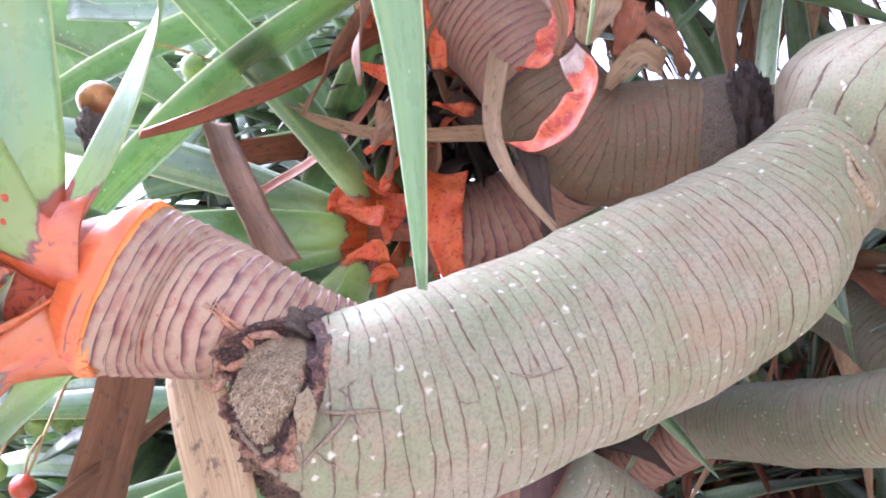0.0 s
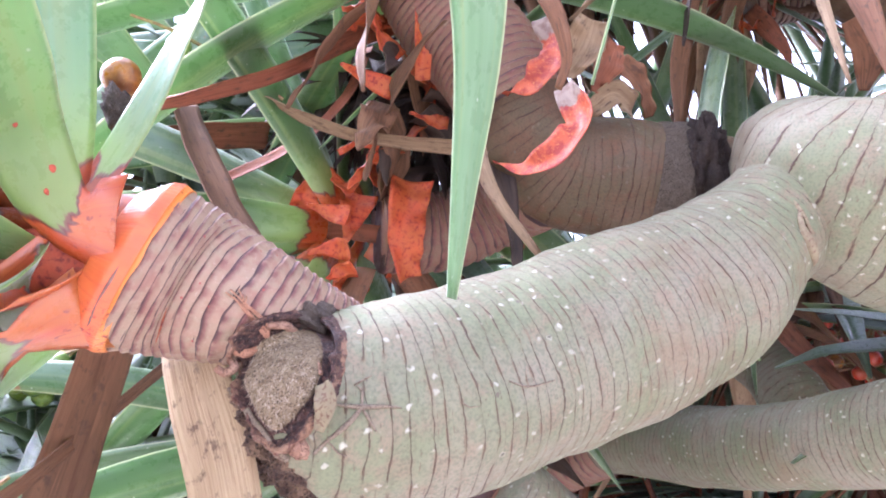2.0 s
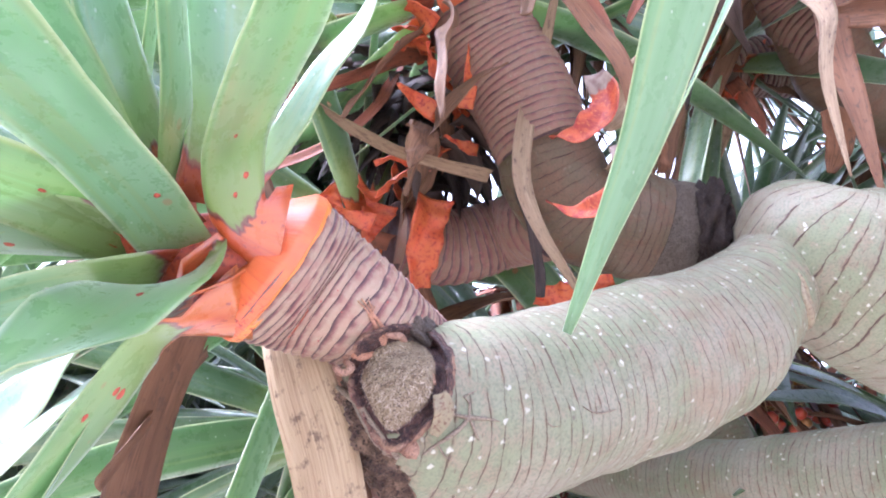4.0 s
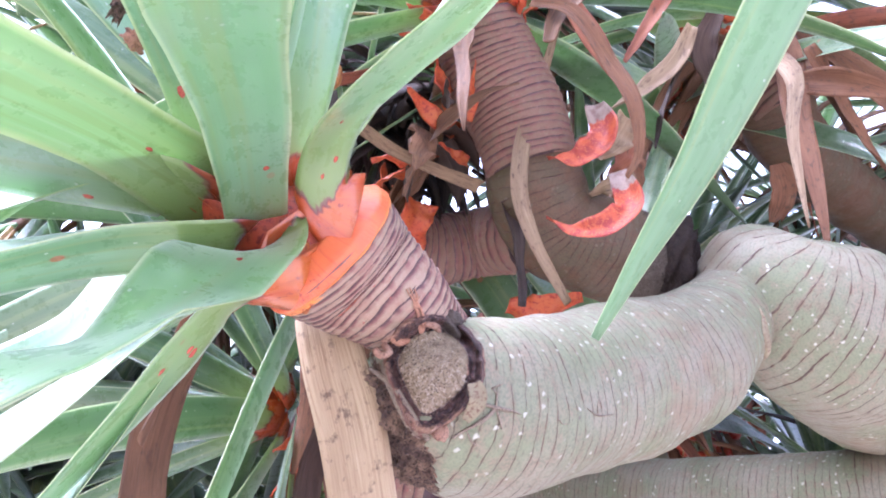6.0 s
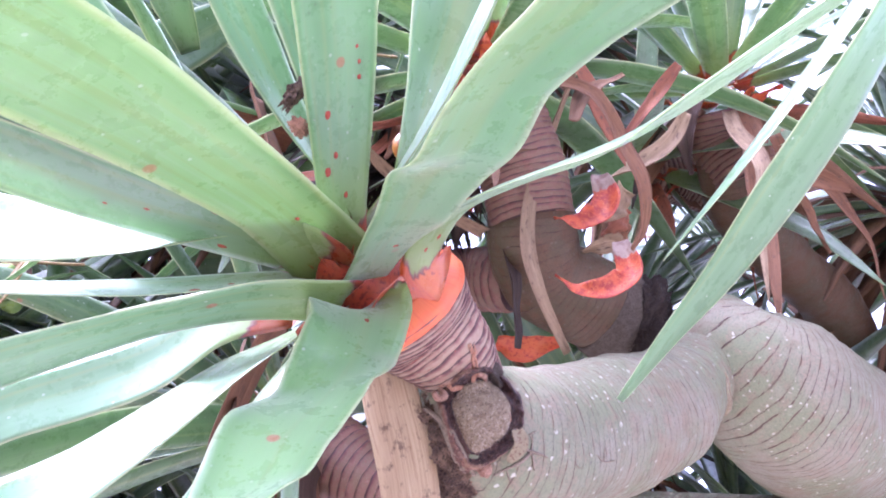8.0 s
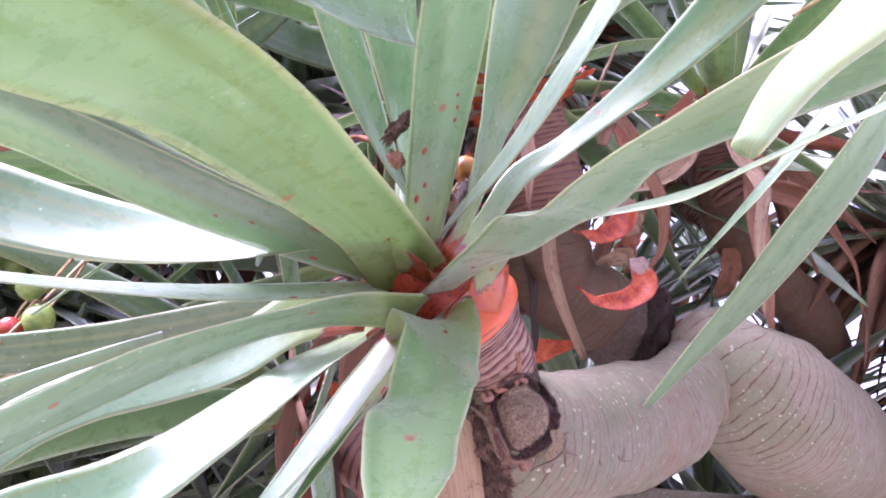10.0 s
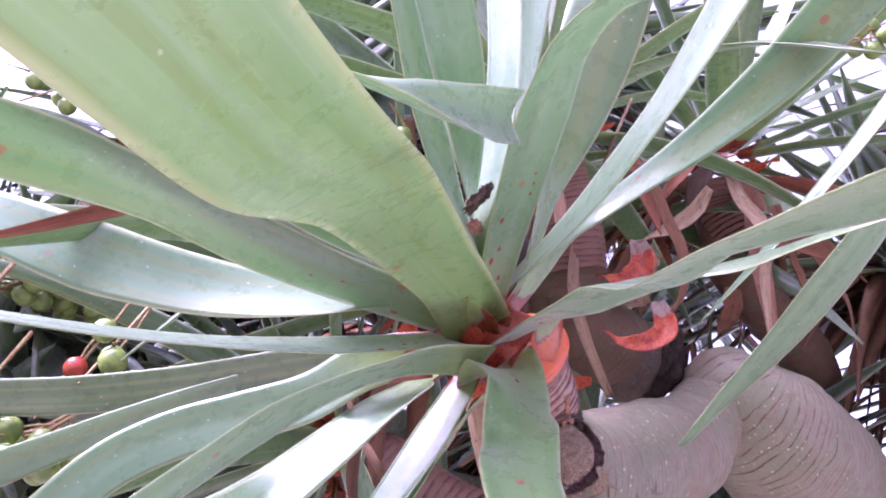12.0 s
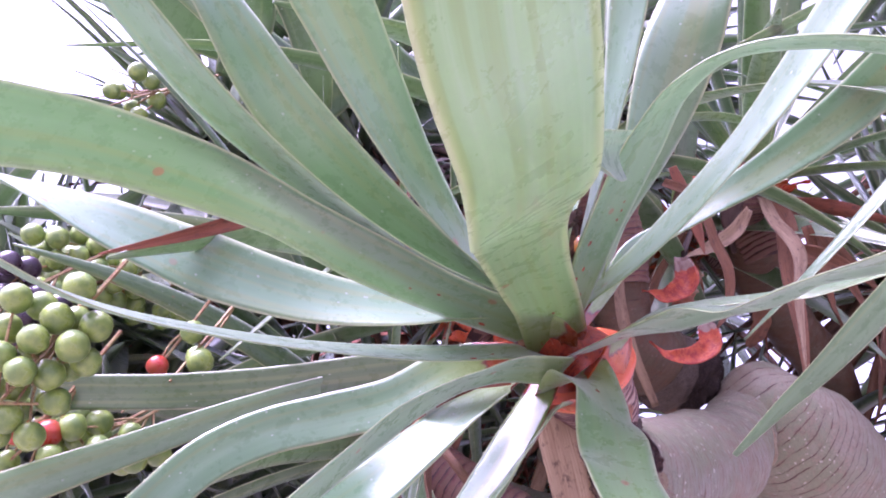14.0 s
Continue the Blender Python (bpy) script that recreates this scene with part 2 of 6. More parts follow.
    col = m.mix(m.math("MULTIPLY", hair, 0.6), col, (0.10, 0.062, 0.042))
    pale = m.math("MULTIPLY", m.step(ring, 0.06, 0.20, 1.0, 0.0), m.step(spindle, 0.48, 0.66, 0.0, 0.45))
    col = m.mix(pale, col, (tone_a[0] * 0.95, tone_a[1] * 0.70, tone_a[2] * 0.60))
    col = m.mix(m.math("MULTIPLY", crack, 0.9), col, (0.055, 0.032, 0.024))
    # fine lengthwise breaks
    lon = m.noise(m.vec(m.math("MULTIPLY", u, 70.0), m.math("MULTIPLY", v, 40.0)), 1.0, 2.0)
    col = m.mix(m.step(lon, 0.72, 0.77, 0.0, 0.45), col, (0.12, 0.08, 0.055))
    warp = m.tree.nodes.new("ShaderNodeVectorMath")
    warp.operation = "MULTIPLY_ADD"
    nz = m.tree.nodes.new("ShaderNodeTexNoise")
    m.put(nz.inputs["Vector"], at)
    nz.inputs["Scale"].default_value, nz.inputs["Detail"].default_value = 260.0, 3.0
    m.put(warp.inputs[0], nz.outputs[1])
    warp.inputs[1].default_value = (0.0042, 0.0042, 0.0042)
    m.put(warp.inputs[2], at)
    dist, tone = m.cells(warp.outputs[0], 270.0)
    sep = m.tree.nodes.new("ShaderNodeSeparateColor")
    m.tree.links.new(tone, sep.inputs[0])
    ragged = m.math("ADD", dist, m.math("MULTIPLY", fine, 0.16))
    fleck = m.math("MULTIPLY", m.step(ragged, 0.20, 0.44, 1.0, 0.0), m.step(sep.outputs[0], 0.62, 0.85))
    fleck = m.math("MULTIPLY", fleck, m.step(big, 0.42, 0.56))
    col = m.mix(m.math("MULTIPLY", fleck, flecks), col, (0.36, 0.345, 0.28))
    dark = m.math("MULTIPLY", m.step(ragged, 0.22, 0.3, 1.0, 0.0), m.step(sep.outputs[1], 0.95, 0.97))
    col = m.mix(dark, col, (0.10, 0.085, 0.06))
    h = m.math("SUBTRACT", m.math("ADD", m.math("MULTIPLY", mid, 0.6), m.math("MULTIPLY", fine, 0.25)), m.math("MULTIPLY", crack, 1.2))
    m.bump(m.math("ADD", h, m.math("MULTIPLY", fleck, 0.2)), 0.7, 0.0012)
    return m.done(col, m.step(mid, 0.3, 0.7, 0.54, 0.72), 0.30)


def bark_ringed(name, warm):
    """Young neck: close leaf-scar rings, pinkish brown with dark grooves; v counts the rings."""
    m = Nodes(name)
    u, v = m.uv()
    at = m.place()
    mid = m.noise(at, 160.0, 4.0)
    fine = m.noise(at, 1100.0, 3.0)
    band = m.noise(m.vec(m.math("MULTIPLY", u, 14.0), m.math("FLOOR", v)), 1.0, 2.0)
    f = m.math("FRACT", v)
    col = m.mix(m.step(band, 0.35, 0.65), warm, (warm[0] * 0.92, warm[1] * 1.05, warm[2] * 1.0))
    col = m.mix(m.step(mid, 0.45, 0.7, 0.0, 0.6), col, (0.21, 0.09, 0.068))
    col = m.mix(m.step(fine, 0.55, 0.75, 0.0, 0.25), col, (0.42, 0.34, 0.27))
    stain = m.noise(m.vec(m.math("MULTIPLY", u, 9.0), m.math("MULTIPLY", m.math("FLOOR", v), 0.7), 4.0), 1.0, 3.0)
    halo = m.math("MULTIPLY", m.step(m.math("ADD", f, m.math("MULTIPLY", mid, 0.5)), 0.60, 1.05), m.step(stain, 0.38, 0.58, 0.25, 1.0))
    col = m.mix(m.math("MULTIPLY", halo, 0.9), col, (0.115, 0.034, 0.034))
    # painted groove shadow, a near-black line that widens where the ring is stained
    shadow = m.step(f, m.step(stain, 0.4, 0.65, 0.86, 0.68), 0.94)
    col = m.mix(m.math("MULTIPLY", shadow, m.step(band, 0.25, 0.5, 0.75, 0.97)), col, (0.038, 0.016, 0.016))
    dist, tone = m.cells(at, 420.0)
    sep = m.tree.nodes.new("ShaderNodeSeparateColor")
    m.tree.links.new(tone, sep.inputs[0])
    col = m.mix(m.math("MULTIPLY", m.step(dist, 0.14, 0.2, 1.0, 0.0), m.step(sep.outputs[0], 0.93, 0.95)), col, (0.24, 0.05, 0.04))
    m.bump(m.math("ADD", mid, m.math("MULTIPLY", fine, 0.4)), 0.6, 0.0008)
    return m.done(col, m.step(mid, 0.35, 0.6, 0.48, 0.68), 0.4)


def rough_stuff(name, a, b, c, scale, rough=0.8, bump=0.8, deep=0.002):
    m = Nodes(name)
    at = m.place()
    n1, n2 = m.noise(at, scale, 5.0, 0.65), m.noise(at, scale * 6, 4.0, 0.6)
    col = m.mix(m.step(n1, 0.35, 0.65), a, b)
    col = m.mix(m.step(n2, 0.48, 0.68), col, c)
    m.bump(m.math("ADD", n1, m.math("MULTIPLY", n2, 0.6)), bump, deep)
    return m.done(col, rough, 0.3)


def sheath_skin(name):
    """Living sheath: orange, yellower at its lower edge, with fine dark-red pleats and clotted red specks."""
    m = Nodes(name)
    u, v = m.uv()
    at = m.place()
    n1, n2, n3 = m.noise(at, 75.0, 3.0), m.noise(at, 420.0, 4.0, 0.65), m.noise(at, 45.0, 2.0)
    edge = m.math("ADD", v, m.math("MULTIPLY", m.math("SUBTRACT", n1, 0.5), 0.006))
    col = m.mix(m.step(n1, 0.35, 0.65), (0.50, 0.085, 0.024), (0.47, 0.115, 0.028))
    col = m.mix(m.step(edge, 0.0012, 0.0042, 0.8, 0.0), col, (0.56, 0.19, 0.03))
    pleat = m.noise(m.vec(m.math("MULTIPLY", u, 90.0), m.math("MULTIPLY", v, 60.0)), 1.0, 3.0)
    col = m.mix(m.step(pleat, 0.55, 0.70, 0.0, 0.6), col, (0.36, 0.045, 0.022))
    clot = m.math("MULTIPLY", m.step(n2, 0.56, 0.62), m.step(n3, 0.50, 0.60))
    col = m.mix(m.math("MULTIPLY", clot, 0.85), col, (0.17, 0.014, 0.016))
    m.bump(m.math("ADD", pleat, m.math("MULTIPLY", n2, 0.4)), 0.35, 0.0006)
    return m.done(col, m.step(n2, 0.3, 0.7, 0.34, 0.5), 0.5)


def torn_lips(name):
    """Torn bark round a cut: black-brown and wet in the groove, red-brown and fibrous on the lips, beige bark further out."""
    m = Nodes(name)
    u, v = m.uv()
    at = m.place()
    n1, n2, n3 = m.noise(at, 150.0, 5.0, 0.65), m.noise(at, 520.0, 4.0, 0.65), m.noise(at, 1300.0, 3.0)
    far = m.math("ADD", v, m.math("MULTIPLY", m.math("SUBTRACT", n1, 0.5), 0.7))
    turn = m.math("COSINE", m.math("SUBTRACT", m.math("MULTIPLY", u, 6.2832), 0.7))
    far = m.math("SUBTRACT", far, m.math("MULTIPLY", turn, 0.12))
    raw = m.mix(m.step(n2, 0.4, 0.62), (0.022, 0.011, 0.011), (0.085, 0.036, 0.027))
    lip = m.mix(m.step(n1, 0.42, 0.6), (0.12, 0.050, 0.034), (0.24, 0.135, 0.085))
    skin = m.mix(m.step(n1, 0.35, 0.65), (0.225, 0.18, 0.13), (0.17, 0.13, 0.09))
    col = m.mix(m.step(far, 1.24, 1.33), raw, lip)
    col = m.mix(m.step(far, 1.44, 1.54), col, skin)
    col = m.mix(m.step(n2, 0.54, 0.64, 0.0, 0.75), col, (0.06, 0.035, 0.028))
    col = m.mix(m.step(n3, 0.60, 0.72, 0.0, 0.6), col, (0.40, 0.27, 0.19))
    m.bump(m.math("ADD", n2, m.math("MULTIPLY", n3, 0.6)), 1.0, 0.0015)
    return m.done(col, m.step(far, 1.05, 1.2, 0.4, 0.75), 0.4)


def curl_skin(name, reach):
    """A shed leaf's foot: papery grey-pink above, wet orange-red towards its torn end."""
    m = Nodes(name)
    u, v = m.uv()
    at = m.place()
    n1, n2 = m.noise(at, 220.0, 4.0), m.noise(at, 900.0, 3.0)
    paper = m.mix(m.step(n1, 0.35, 0.65), (0.28, 0.21, 0.17), (0.17, 0.10, 0.08))
    wet = m.mix(m.step(n1, 0.4, 0.62), (0.42, 0.075, 0.022), (0.26, 0.025, 0.016))
    wet = m.mix(m.step(n2, 0.55, 0.7), wet, (0.48, 0.14, 0.04))
    edge = m.math("ADD", v, m.math("MULTIPLY", m.math("SUBTRACT", n1, 0.5), 0.014))
    col = m.mix(m.step(edge, reach, reach + 0.002), paper, wet)
    m.bump(m.math("ADD", n1, m.math("MULTIPLY", n2, 0.5)), 0.6, 0.001)
    return m.done(col, m.step(edge, reach, reach + 0.002, 0.75, 0.5), 0.5, 0.15)


def berry_skin(name, a, b):
    m = Nodes(name)
    at = m.place()
    n1, n2 = m.noise(at, 130.0, 3.0), m.noise(at, 1500.0, 2.0)
    col = m.mix(m.step(n1, 0.35, 0.65), a, b)
    col = m.mix(m.step(n2, 0.6, 0.72, 0.0, 0.15), col, (0.35, 0.42, 0.2))
    m.bump(n2, 0.15, 0.0003)
    return m.done(col, m.step(n1, 0.3, 0.7, 0.25, 0.4), 0.5)


GREEN = leaf_green("leaf_green", (0.145, 0.262, 0.135), (0.078, 0.186, 0.068), 0.0)
GREEN_SHEATH = leaf_green("leaf_green_sheath", (0.185, 0.325, 0.120), (0.105, 0.230, 0.066), 0.016)
GREEN_SHORT = leaf_green("leaf_green_short_sheath", (0.172, 0.305, 0.165), (0.096, 0.215, 0.088), 0.003)
GREEN_PALE = leaf_green("leaf_green_pale", (0.215, 0.325, 0.150), (0.135, 0.240, 0.085), 0.003)
# leaves behind and far off: the same green, darkened to carry their shade
GREEN_BACK_SHADE = leaf_green("leaf_green_back_shade", (0.070, 0.145, 0.045), (0.042, 0.10, 0.027), 0.012)
GREEN_SHADED = leaf_green("leaf_green_shaded", (0.068, 0.140, 0.045), (0.040, 0.098, 0.027), 0.0)
GREEN_FAR_SHADE = leaf_green("leaf_green_far_shade", (0.075, 0.12, 0.06), (0.04, 0.08, 0.035), 0.0)
DRY_TAN = leaf_dry("leaf_dry_tan", (0.29, 0.205, 0.125), (0.20, 0.13, 0.075), (0.24, 0.15, 0.085))
DRY_PALE = leaf_dry("leaf_dry_pale", (0.40, 0.30, 0.185), (0.29, 0.20, 0.115), (0.33, 0.225, 0.13))
DRY_BROWN = leaf_dry("leaf_dry_brown", (0.19, 0.098, 0.052), (0.115, 0.058, 0.031), (0.21, 0.085, 0.042))
DRY_RED = leaf_dry("leaf_dry_red", (0.25, 0.095, 0.05), (0.165, 0.056, 0.032), (0.27, 0.082, 0.04))
# dead leaves in deep shade, the shade put into a near-black brown
DRY_SHADED = leaf_dry("leaf_dry_shaded", (0.075, 0.050, 0.038), (0.032, 0.022, 0.018), (0.085, 0.044, 0.028))
BARK = bark_grey("bark_grey")
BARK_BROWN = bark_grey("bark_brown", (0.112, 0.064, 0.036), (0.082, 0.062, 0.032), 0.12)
RINGED = bark_ringed("bark_ringed", (0.262, 0.168, 0.118))
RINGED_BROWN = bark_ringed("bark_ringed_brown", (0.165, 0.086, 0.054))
ORANGE = rough_stuff("orange_sheath", (0.42, 0.065, 0.02), (0.38, 0.09, 0.024), (0.22, 0.02, 0.014), 70.0, 0.45, 0.3, 0.0006)
SHEATH = sheath_skin("sheath_band")
RED_BASE = rough_stuff("red_leaf_base", (0.30, 0.042, 0.016), (0.25, 0.055, 0.018), (0.12, 0.014, 0.01), 90.0, 0.5, 0.4, 0.0008)
SCAR = rough_stuff("scar_fibre", (0.25, 0.190, 0.120), (0.17, 0.118, 0.070), (0.05, 0.032, 0.022), 330.0, 0.9, 1.0, 0.0015)
TORN = rough_stuff("torn_bark", (0.075, 0.042, 0.030), (0.20, 0.125, 0.080), (0.018, 0.011, 0.009), 170.0, 0.85, 1.0, 0.004)
DRY_CRUST = rough_stuff("crusted_bark", (0.09, 0.07, 0.055), (0.06, 0.045, 0.04), (0.15, 0.12, 0.10), 260.0, 0.95, 1.0, 0.002)
PEELED = rough_stuff("peeled_bark", (0.36, 0.22, 0.15), (0.28, 0.15, 0.10), (0.12, 0.06, 0.045), 260.0, 0.85, 0.9, 0.002)
PINK = rough_stuff("pink_fibre", (0.36, 0.19, 0.12), (0.31, 0.15, 0.09), (0.17, 0.075, 0.05), 320.0, 0.8, 0.8, 0.001)
CRACKED = rough_stuff("cracked_bark", (0.105, 0.078, 0.056), (0.145, 0.112, 0.082), (0.022, 0.015, 0.012), 300.0, 0.85, 1.0, 0.003)
# near-black bark that carries the shade inside the socket
SOCKET_SHADE = rough_stuff("socket_shade", (0.030, 0.019, 0.015), (0.055, 0.036, 0.027), (0.012, 0.008, 0.007), 220.0, 0.9, 1.0, 0.004)
LIPS = torn_lips("torn_lips")
BRISTLE = rough_stuff("bristle", (0.40, 0.33, 0.25), (0.24, 0.18, 0.125), (0.12, 0.08, 0.05), 500.0, 0.85, 0.0)
ROOT = rough_stuff("root_skin", (0.21, 0.165, 0.12), (0.16, 0.12, 0.085), (0.085, 0.056, 0.04), 320.0, 0.85, 0.8, 0.001)
FLAP = rough_stuff("flap_skin", (0.20, 0.165, 0.10), (0.165, 0.13, 0.08), (0.11, 0.055, 0.036), 150.0, 0.8, 0.6, 0.001)
CURL = curl_skin("curled_foot", 0.009)
BERRY_GREEN = berry_skin("berry_green", (0.20, 0.27, 0.055), (0.10, 0.165, 0.035))
BERRY_RED = berry_skin("berry_red", (0.36, 0.03, 0.015), (0.30, 0.05, 0.015))
BERRY_RIPE = berry_skin("berry_ripe", (0.30, 0.12, 0.012), (0.12, 0.04, 0.01))
BERRY_DARK = berry_skin("berry_dark", (0.035, 0.018, 0.032), (0.022, 0.012, 0.018))
STALK = rough_stuff("stalk_skin", (0.30, 0.25, 0.10), (0.24, 0.13, 0.06), (0.12, 0.07, 0.04), 200.0, 0.7, 0.4, 0.001)
RUST = rough_stuff("rust_spot", (0.36, 0.075, 0.035), (0.28, 0.05, 0.03), (0.14, 0.02, 0.02), 700.0, 0.7, 0.4, 0.0004)
EARTH = rough_stuff("earth", (0.28, 0.25, 0.205), (0.24, 0.215, 0.175), (0.17, 0.15, 0.12), 1.3, 0.95, 0.8, 0.03)
WEB = rough_stuff("web_silk", (0.8, 0.8, 0.8), (0.7, 0.7, 0.7), (0.8, 0.8, 0.8), 50.0, 0.5, 0.0)


# ---- shapes ----
def spline(ctrl, n):
    """A smooth curve through the control points, n samples, evenly spaced."""
    c = np.array(ctrl, float)
    e = np.vstack([2 * c[0] - c[1], c, 2 * c[-1] - c[-2]])
    u = np.linspace(0, len(c) - 1, max(8 * n, 80))
    i = np.minimum(u.astype(int), len(c) - 2)
    f = (u - i)[:, None]
    p0, p1, p2, p3 = e[i], e[i + 1], e[i + 2], e[i + 3]
    p = 0.5 * (2 * p1 + (p2 - p0) * f + (2 * p0 - 5 * p1 + 4 * p2 - p3) * f**2 + (3 * p1 - p0 - 3 * p2 + p3) * f**3)
    s = np.r_[0, np.cumsum(np.linalg.norm(np.diff(p, axis=0), axis=1))]
    ss = np.linspace(0, s[-1], n)
    return np.stack([np.interp(ss, s, p[:, k]) for k in range(3)], 1), ss


def unit(v):
    v = np.asarray(v, float)
    return v / np.maximum(np.linalg.norm(v, axis=-1, keepdims=True), 1e-9)


def grid_mesh(name, verts, nu, nv, uvs, material, closed=False, caps=False):
    """A mesh from nv rows of nu points; closed joins each row's ends."""
    faces = []
    wrap = nu if closed else nu - 1
    for j in range(nv - 1):
        for i in range(wrap):
            k = (i + 1) % nu
            faces.append((j * nu + i, j * nu + k, (j + 1) * nu + k, (j + 1) * nu + i))
    if caps:
        faces.append(tuple(range(nu - 1, -1, -1)))
        faces.append(tuple((nv - 1) * nu + i for i in range(nu)))
    me = bpy.data.meshes.new(name)
    me.from_pydata([tuple(v) for v in verts], [], faces)
    layer = me.uv_layers.new(name="UVMap")
    loops = np.empty(len(me.loops), int)
    me.loops.foreach_get("vertex_index", loops)
    layer.data.foreach_set("uv", np.asarray(uvs, np.float32)[loops].ravel())
    me.polygons.foreach_set("use_smooth", np.ones(len(me.polygons), bool))
    me.materials.append(material)
    me.update()
    return me


def part(name, mesh, parent, label=""):
    """Links a mesh as one part of a thing, in the thing's own frame."""
    ob = new(name, mesh)
    ob.parent = parent
    return tagged(ob, label)


def tube_mesh(name, ctrl, radii, material, n=60, segs=40, rings=0, ridge=0.0, lumps=0.0, slant=(0, 0, 0), seed=0, flat=()):
    """A branch along a curve. rings: leaf scars along it, each a low step; slant: leans the ring planes."""
    p, s = spline(ctrl, n)
    t = unit(np.gradient(p, axis=0))
    reach = np.linspace(0, 1, len(radii))
    if len(radii) == len(ctrl):
        reach = np.r_[0, np.cumsum(np.linalg.norm(np.diff(np.array(ctrl, float), axis=0), axis=1))]
        reach = reach / reach[-1]
    r = np.interp(np.linspace(0, 1, n), reach, radii)
    ref = np.array([0.0, 0.0, 1.0])
    a = unit(np.cross(t, ref))
    b = unit(np.cross(a, t))
    ang = np.linspace(0, 2 * np.pi, segs, endpoint=False)
    verts, uvs = [], []
    wob = np.random.default_rng(seed)
    ph = wob.uniform(0, 6.28, (max(rings, 1) + 3, 3))
    for j in range(n):
        for k, w in enumerate(ang):
            way = math.cos(w) * a[j] + math.sin(w) * b[j]
            vv = s[j]
            rad = r[j]
            if rings:
                q = j / (n - 1) * rings
                i = int(q)
                q += 0.10 * math.sin(2 * w + ph[i][0]) * min(1, q - i + 0.3) + 0.05 * math.sin(5 * w + ph[i][1]) + 0.04 * math.sin(13 * w + ph[i][2])
                f = q - math.floor(q)
                rad += ridge * (min(f / 0.75, (1 - f) / 0.25) - 0.5)
                vv = q
            pos = p[j] + way * rad
            if lumps:
                rad += lumps * (noise.noise(Vector(pos) * 45) + 0.4 * noise.noise(Vector(pos) * 130))
                pos = p[j] + way * rad
            pos = pos + t[j] * r[j] * float(np.dot(way, slant))
            verts.append(pos)
            uvs.append((k / segs, vv))
    # a seam-free u: mirrored round the branch
    uvs = [(1 - abs(2 * u - 1), v) for u, v in uvs]
    return grid_mesh(name, verts, segs, n, uvs, material, closed=True, caps=True)


def grow(ctrl, length, way=(0, 0, -0.3)):
    """Carries a leaf's curve on to its full length, bending towards way."""
    c = [np.array(q, float) for q in ctrl]
    have = spline(c, 40)[1][-1]
    d = unit(c[-1] - c[-2])
    step = 0.05
    while have < length - 0.01:
        d = unit(d + 0.25 * np.array(way, float))
        k = min(step, length - have)
        c.append(c[-1] + d * k)
        have += k
    return c


def leaf_mesh(name, ctrl, width, facing, material, fold=0.12, base=0.68, tip=0.05, thick=0.0011, wave=0.008, seed=0, nu=9, nv=34, twist=0.0, peak=0.34, blunt=1.5, wrap=0.0, start=0.0):
    """A sword-shaped leaf: curved along ctrl, channelled across, tapered to its tip, solid. facing: one way or several along it.
    width: the greatest width, or the width and facing at each of the first points, after which it tapers. start: where the sheath's measure begins."""
    p, s = spline(ctrl, nv)
    t = unit(np.gradient(p, axis=0))
    f = np.array(facing, float).reshape(-1, 3)
    q = np.linspace(0, 1, nv)
    margin = 0.4
    if isinstance(width, list):
        margin = 1.0
        c = np.array(ctrl, float)
        at = np.r_[0, np.cumsum(np.linalg.norm(np.diff(c, axis=0), axis=1))]
        at = at * s[-1] / at[-1]
        known = at[: len(width)]
        full = np.interp(s, known, width)
        left = np.clip((s - known[-1]) / max(s[-1] - known[-1], 1e-6), 0, 1)
        full = full * (1 - (1 - tip) * left**blunt)
        width = float(full.max())
        prof = full / width
        f = unit(np.stack([np.interp(s, known, f[:, k]) for k in range(3)], 1))
    else:
        f = unit(np.stack([np.interp(q, np.linspace(0, 1, len(f)), f[:, k]) for k in range(3)], 1))
        prof = np.where(q < peak, base + (1 - base) * np.sin(q / peak * np.pi / 2), 1 - (1 - tip) * (np.maximum(q - peak, 0) / (1 - peak)) ** blunt)
    side = unit(np.cross(t, f))
    nrm = unit(np.cross(side, t))
    if twist:
        w = np.radians(twist) * q[:, None]
        side, nrm = side * np.cos(w) + nrm * np.sin(w), nrm * np.cos(w) - side * np.sin(w)
    rng = np.random.default_rng(seed)
    p1, p2 = rng.uniform(0, 6.28, 2)
    verts, uvs = [], []
    cross = np.linspace(-1, 1, nu)
    for j in range(nv):
        h = 0.5 * width * prof[j]
        for k, c in enumerate(cross):
            lift = fold * h * (abs(c) ** 1.6 - margin) + wave * width * math.sin(9 * q[j] + p1) * c + 0.5 * wave * width * math.sin(23 * q[j] + p2) * abs(c)
            lift -= wrap * h * c * c * math.exp(-s[j] / 0.022)
            pos = p[j] + side[j] * (h * c) + nrm[j] * lift
            edge = thick * (1 - 0.8 * abs(c) ** 3)
            verts.append((pos, nrm[j] * edge * 0.5))
            uvs.append((0.5 + 0.5 * c, s[j] - start))
    rows, ruv = [], []
    for j in range(nv):
        row = verts[j * nu : (j + 1) * nu]
        ru = uvs[j * nu : (j + 1) * nu]
        rows += [a + b for a, b in row] + [a - b for a, b in row[::-1]]
        ruv += ru + ru[::-1]
    return grid_mesh(name, rows, 2 * nu, nv, ruv, material, closed=True, caps=True), (p, side, nrm, prof, width, s)


